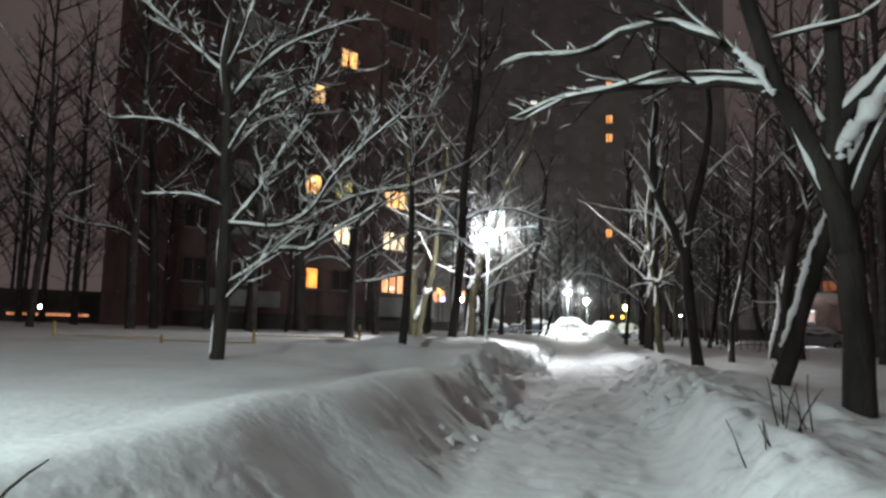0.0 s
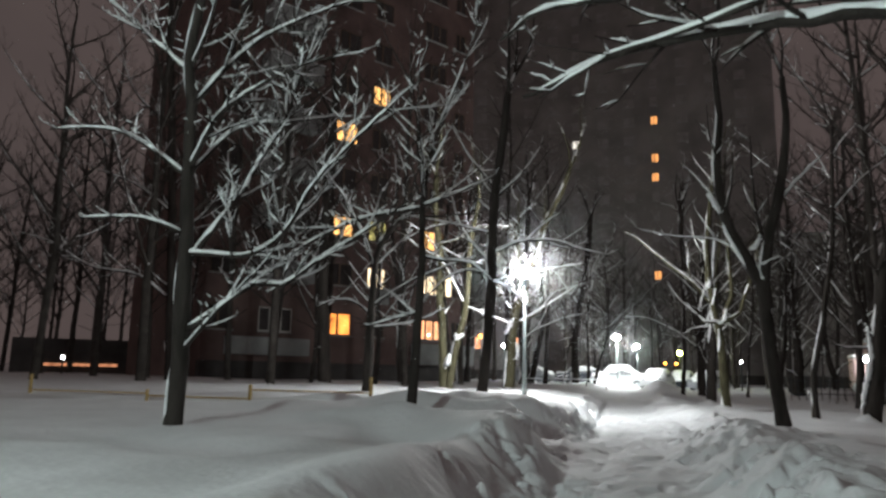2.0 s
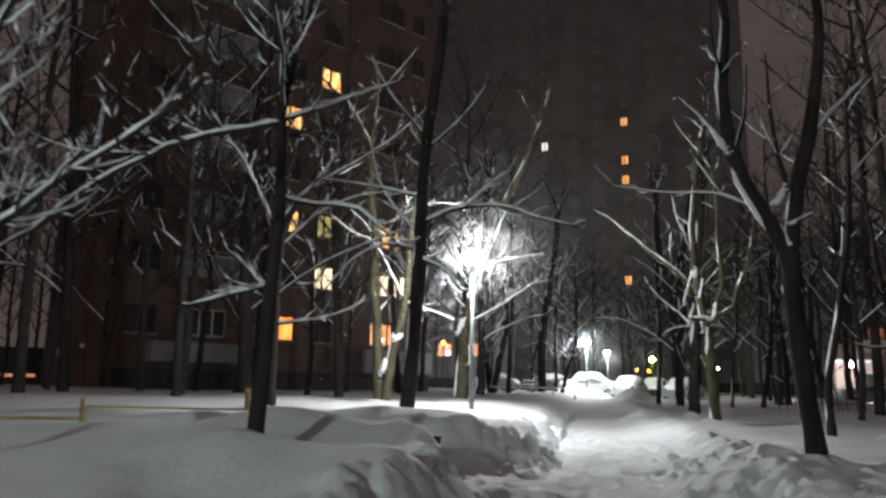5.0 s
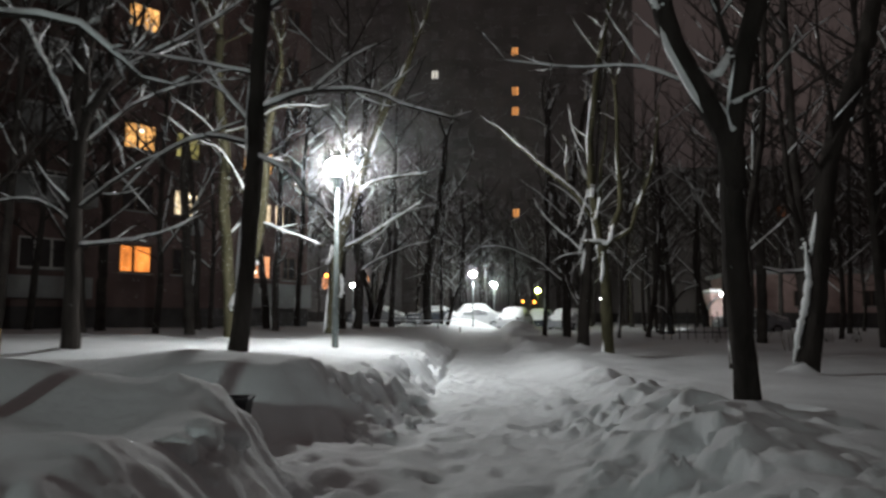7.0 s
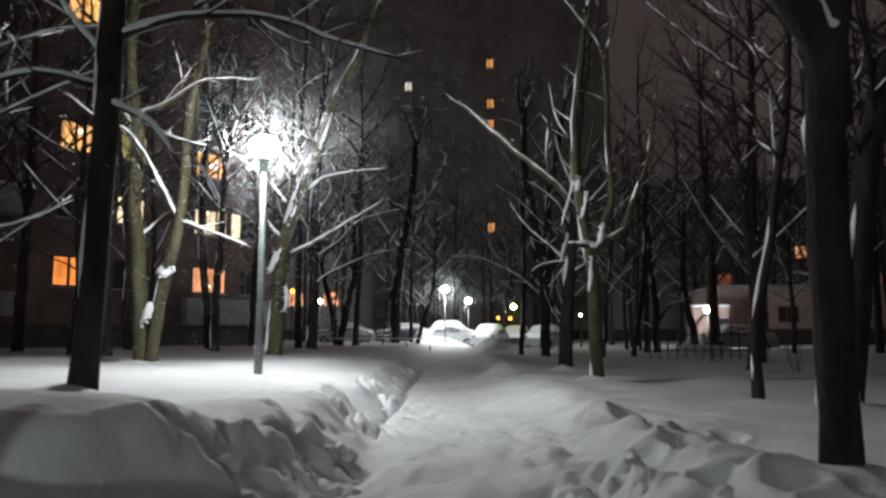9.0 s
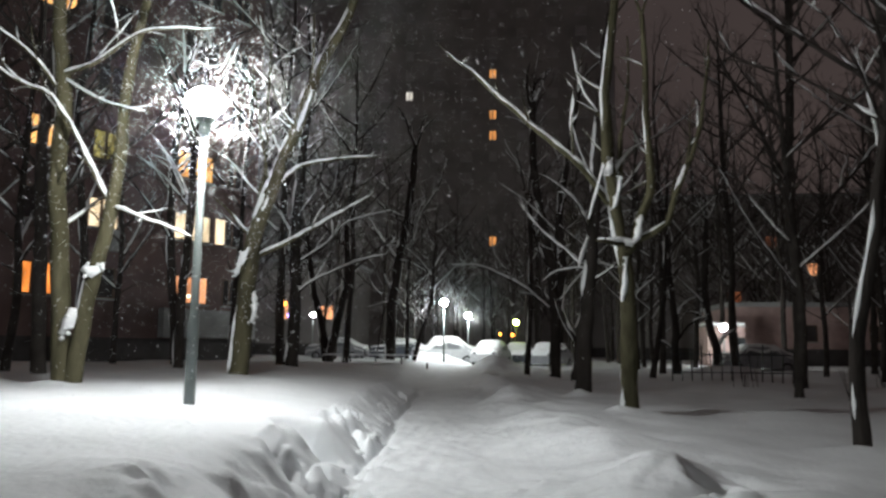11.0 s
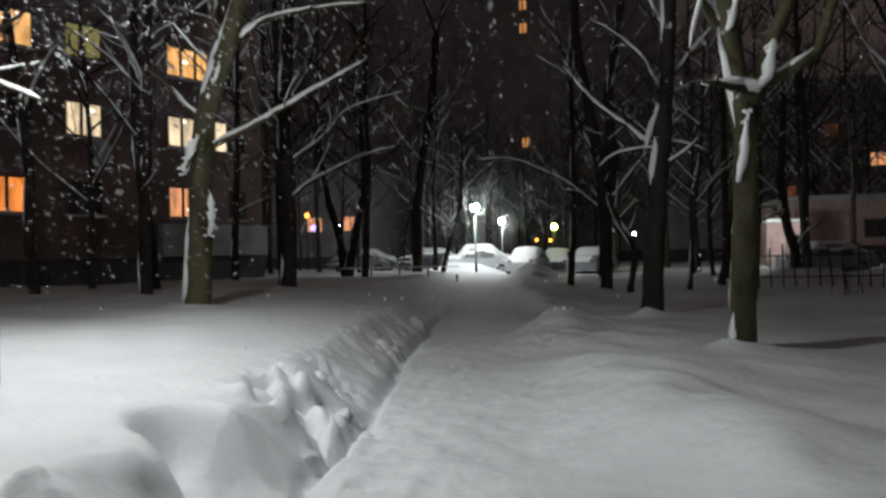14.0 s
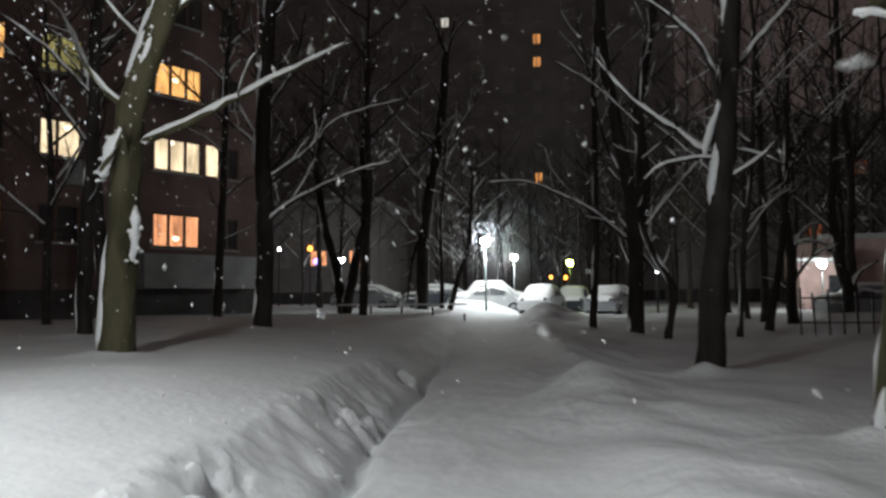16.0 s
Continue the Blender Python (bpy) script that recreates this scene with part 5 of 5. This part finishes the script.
small_light(-0.58, 68.0, 3.2, GREEN_BULB, 0.2, "yellow-green street light on a dark post")
small_light(-1.75, 68.0, 2.35, SIGNAL_ORANGE, 0.1, "small orange signal on a dark post")
small_light(-0.85, 68.0, 2.3, SIGNAL_ORANGE, 0.12, "small orange signal beside the street light")
small_light(-20.1, 75.0, 4.9, SIGNAL_ORANGE, 0.2, "orange shop light on a post")
small_light(-19.6, 75.0, 3.9, SMALL_BLUE, 0.22, "violet shop light on a post")
small_light(-22.6, 75.0, 4.9, SMALL_WHITE, 0.12, "small white light on a post")
small_light(3.85, 61.0, 2.4, SMALL_WHITE, 0.09, "small white light behind the trees")
small_light(-33.0, 35.0, 1.6, SMALL_WHITE, 0.1, "small white light across the yard")


def shop_strip():
    ob = thing("shop_front", "long low shop front with a warm lit strip", "shop", pose(-38.4, 41.5, 0.3, 0, 0, 46))
    part("wall", boxes((-4, 0.0, -0.5, 4, 2.0, 2.6)), PLINTH, ob)
    part("light_strip", boxes((-2.6, -0.05, 0.8, 2.4, -0.004, 0.98)), CURTAINS["shop"], ob, "warm lit window strip")


shop_strip()


# ---- low rails, fences, bushes and the bin ----
def yard_rail():
    ob = thing("low_fence", "low ochre rail fence half sunk in the snow", "fence")
    pts = [(-13.6, 15.6), (-10.6, 15.9), (-8.2, 16.2), (-5.6, 16.6)]
    for x, y in pts:
        g = ground_at(x, y)
        part("post", boxes((x - 0.03, y - 0.03, g - 0.3, x + 0.03, y + 0.03, g + 0.42), bevel=0.008), RUSTY, ob)
    for (x, y), (p, q) in zip(pts, pts[1:]):
        bm = bmesh.new()
        d = Vector((p - x, q - y, 0))
        mid = Vector(((x + p) / 2, (y + q) / 2, (ground_at(x, y) + ground_at(p, q)) / 2 + 0.2))
        bmesh.ops.create_cube(bm, size=1, matrix=Matrix.Translation(mid) @ d.to_track_quat("X", "Z").to_matrix().to_4x4() @ Matrix.Diagonal((d.length, 0.025, 0.03, 1)))
        part("rail", bm, RUSTY, ob)


def picket_fence(x0, x1, y, label):
    ob = thing("fence", label, "fence", pose(0, 0, 0))
    n = int((x1 - x0) / 0.32)
    for k in range(n + 1):
        x = x0 + (x1 - x0) * k / n
        p = part("post", boxes((-0.02, -0.02, -0.5, 0.02, 0.02, 0.95 + 0.3 * LATTICE[k, 3])), DARK_METAL, ob)
        p.location = (x, y, ground_at(x, y))
        p.rotation_euler = (0.2 * (LATTICE[k, 5] - 0.5), 0.25 * (LATTICE[k, 9] - 0.5), 0)
    g = ground_at((x0 + x1) / 2, y)
    for z in (0.25, 0.85):
        part("rail", boxes((x0, y + 0.024, g + z, x1, y + 0.05, g + z + 0.04)), DARK_METAL, ob)
    return ob


def kerb_rail(x0, x1, y):
    ob = thing("low_fence", "low pipe rail at the edge of the parking place", "fence")
    for x in np.linspace(x0, x1, 5):
        g = ground_at(x, y)
        part("post", boxes((x - 0.03, y - 0.03, g - 0.3, x + 0.03, y + 0.03, g + 0.3)), DARK_METAL, ob)
    g = ground_at((x0 + x1) / 2, y)
    part("rail", boxes((x0 - 0.1, y - 0.031, g + 0.3, x1 + 0.1, y + 0.031, g + 0.36)), TREE_SNOW, ob, "rail with snow lying on it")


yard_rail()
picket_fence(4.9, 8.8, 41.0, "thin dark metal fence in front of the kiosk")
kerb_rail(-9.5, -4.6, 49.5)


def bush(x, y, n, tall, lean, seed, label):
    rng = random.Random(seed)
    g = ground_at(x, y)
    ob = thing("bush", label, "bush", pose(x, y, g))
    for k in range(n):
        t = Tree(seed * 31 + k, 0.7)
        a = rng.random() * 6.28
        at = Vector((0.32 * rng.random() * math.cos(a) + 0.03 * k, 0.2 * rng.random() * math.sin(a), -0.1))
        way = Vector((lean + (rng.random() - 0.5) * 0.5, (rng.random() - 0.5) * 0.4, 1)).normalized()
        p, d = [at], way
        for q in range(6):
            d = (d + Vector([(rng.random() - 0.5) * 0.25 for _ in range(3)])).normalized()
            p.append(p[-1] + d * tall * (0.7 + 0.3 * rng.random()) / 6)
        t.tube(t.fine, p, [0.0085 * (1 - 0.1 * q) for q in range(7)], 6)
        part("stem", mesh_of("stem", t.fine[0], t.fine[1], BARK), BARK, ob)


bush(1.68, 5.3, 4, 0.5, -0.25, 3, "few bare dark stems sticking out of the bank")
bush(1.98, 6.0, 4, 0.55, 0.1, 4, "bare dark stems beside the path")
bush(2.25, 6.6, 3, 0.75, -0.35, 5, "bare bent stems at the foot of a tree")
bush(-1.35, 2.2, 2, 0.35, 0.6, 6, "thin dry stalks poking through the snow")


for k, (x, y, n, h) in enumerate([(6.2, 37.5, 9, 1.3), (8.0, 38.5, 10, 1.1), (9.8, 37.0, 9, 1.5), (7.1, 33.0, 8, 1.0), (11.5, 39.0, 9, 1.4), (10.6, 60.8, 12, 2.2), (14.6, 61.5, 12, 2.0)]):
    bush(x, y, n, h, 0.1 - 0.05 * k, 40 + k, "bare tangled shrub in front of the fence")


def litter_bin(x, y):
    g = ground_at(x, y)
    ob = thing("litter_bin", "dark metal litter bin sunk in the snow bank", "bin", pose(x, y, 0.29, 0, 0, 12))
    bm = bmesh.new()
    a = [bm.verts.new(p) for p in ((-0.13, -0.11, g - 0.34), (0.13, -0.11, g - 0.34), (0.13, 0.11, g - 0.34), (-0.13, 0.11, g - 0.34))]
    b = [bm.verts.new(p) for p in ((-0.17, -0.14, 0.3), (0.17, -0.14, 0.3), (0.17, 0.14, 0.3), (-0.17, 0.14, 0.3))]
    bm.faces.new(a)
    for k in range(4):
        bm.faces.new((a[k], a[(k + 1) % 4], b[(k + 1) % 4], b[k]))
    bmesh.ops.solidify(bm, geom=bm.faces[:], thickness=0.012)
    part("body", bm, DARK_METAL, ob)
    part("rim", boxes((-0.185, -0.155, 0.3, 0.185, -0.13, 0.325), (-0.185, 0.13, 0.3, 0.185, 0.155, 0.325), (-0.185, -0.127, 0.3, -0.16, 0.127, 0.325), (0.16, -0.127, 0.3, 0.185, 0.127, 0.325), bevel=0.004), DARK_METAL, ob)
    part("snow_fill", boxes((-0.15, -0.12, 0.1, 0.15, 0.12, 0.24), bevel=0.05), TREE_SNOW, ob, "snow lying inside the bin")


litter_bin(-2.32, 15.05)


# ---- clods of snow thrown up beside the way ----
def snow_clod(seed, flat):
    bm = bmesh.new()
    bmesh.ops.create_icosphere(bm, subdivisions=3, radius=1.0)
    for vert in bm.verts:
        d = vert.co.normalized()
        k = 0.85 + 0.38 * noise.noise(d * 1.1 + Vector((seed * 1.7, 0, 0))) + 0.16 * noise.noise(d * 2.6 + Vector((0, seed * 2.3, 0)))
        vert.co = Vector((d.x * k, d.y * k * 0.82, d.z * k * flat))
    bmesh.ops.recalc_face_normals(bm, faces=bm.faces[:])
    me = bpy.data.meshes.new("snow_clod")
    bm.to_mesh(me)
    bm.free()
    me.materials.append(SNOW)
    me.shade_smooth()
    return me


def scatter_clods():
    rng = random.Random(77)
    kinds = [snow_clod(400 + k, 0.55 + 0.08 * k) for k in range(5)]
    plots = [(-2.1, 24.2, 0.2, 0.6, 5, 0.09), (-1.9, 22.75, 0.3, 0.35, 4, 0.1), (-2.35, 25.6, 0.15, 0.5, 3, 0.08), (-2.5, 28.0, 0.2, 0.9, 3, 0.08),
             (-1.55, 13.5, 0.25, 0.6, 9, 0.15), (-1.75, 16.9, 0.3, 0.45, 12, 0.13), (-1.6, 18.6, 0.25, 1.1, 14, 0.11), (-1.0, 10.6, 0.35, 1.6, 14, 0.11),
             (1.2, 16.5, 0.55, 2.2, 9, 0.12), (1.25, 20.2, 0.5, 1.2, 5, 0.11), (1.5, 10.8, 0.4, 1.8, 8, 0.12), (-0.75, 7.6, 0.3, 1.3, 8, 0.09)]
    for cx, cy, wx, wy, count, size in plots:
        for k in range(count):
            x, y = rng.gauss(cx, wx * 0.6), rng.gauss(cy, wy * 0.6)
            r = size * (0.5 + 0.75 * rng.random())
            ob = new("snow_clod", kinds[rng.randrange(5)])
            ob.matrix_basis = pose(x, y, ground_at(x, y) - r * 0.2, rng.uniform(-25, 25), rng.uniform(-25, 25), rng.random() * 360) @ Matrix.Diagonal((r, r, r, 1))
            tagged(ob, "rounded white clod of snow lying on the bank", "snow clod", "clods of snow")


scatter_clods()


# ---- falling snow ----
def flakes():
    """Snow in the air: packed thick round the lamps to imitate their halo, thin elsewhere."""
    rng = random.Random(11)
    v, f = [], []

    def flake(x, y, z, r):
        i = len(v)
        tall = r * (1 + 1.6 * rng.random())
        sx = (rng.random() - 0.3) * tall
        v.extend([(x - r, y, z), (x + r, y, z), (x, y - r, z), (x, y + r, z), (x - sx, y, z + tall), (x + sx, y, z - tall)])
        f.extend([(i, i + 2, i + 4), (i + 2, i + 1, i + 4), (i + 1, i + 3, i + 4), (i + 3, i, i + 4), (i + 2, i, i + 5), (i + 1, i + 2, i + 5), (i + 3, i + 1, i + 5), (i, i + 3, i + 5)])

    # extra flakes round each lamp take the place of glow in the air
    for lx, ly, lz, n, reach, size in ((-3.87, 23.17, 4.13, 6500, 2.6, 0.0019), (-3.6, 23.8, 4.4, 13000, 5.0, 0.0027), (-4.86, 59.2, 4.06, 6000, 5.0, 0.0036), (-4.63, 75.9, 4.03, 4500, 6.0, 0.0045)):
        for k in range(n):
            d = 0.42 + rng.random() * reach
            a, c = rng.random() * 6.283, rng.random() * 2 - 1
            s = math.sqrt(1 - c * c)
            z = lz + d * c
            if z > 0.9:
                flake(lx + d * s * math.cos(a), ly + d * s * math.sin(a), z, size * (0.7 + 1.6 * rng.random()))
    for k in range(4600):
        x, y, z = rng.uniform(-13, 7), rng.uniform(3, 46), rng.uniform(1.2, 8.5)
        if abs(x - float(path_centre(y))) > 1.1 or z > 2.6:
            flake(x, y, z, 0.0016 + 0.0036 * rng.random())
    return tagged(new("snowflakes", mesh_of("snowflakes", v, f, TREE_SNOW, False)), "white snowflakes in the lamplight, packed round the lamps as halo", "snowflakes", kind="stuff")


flakes()
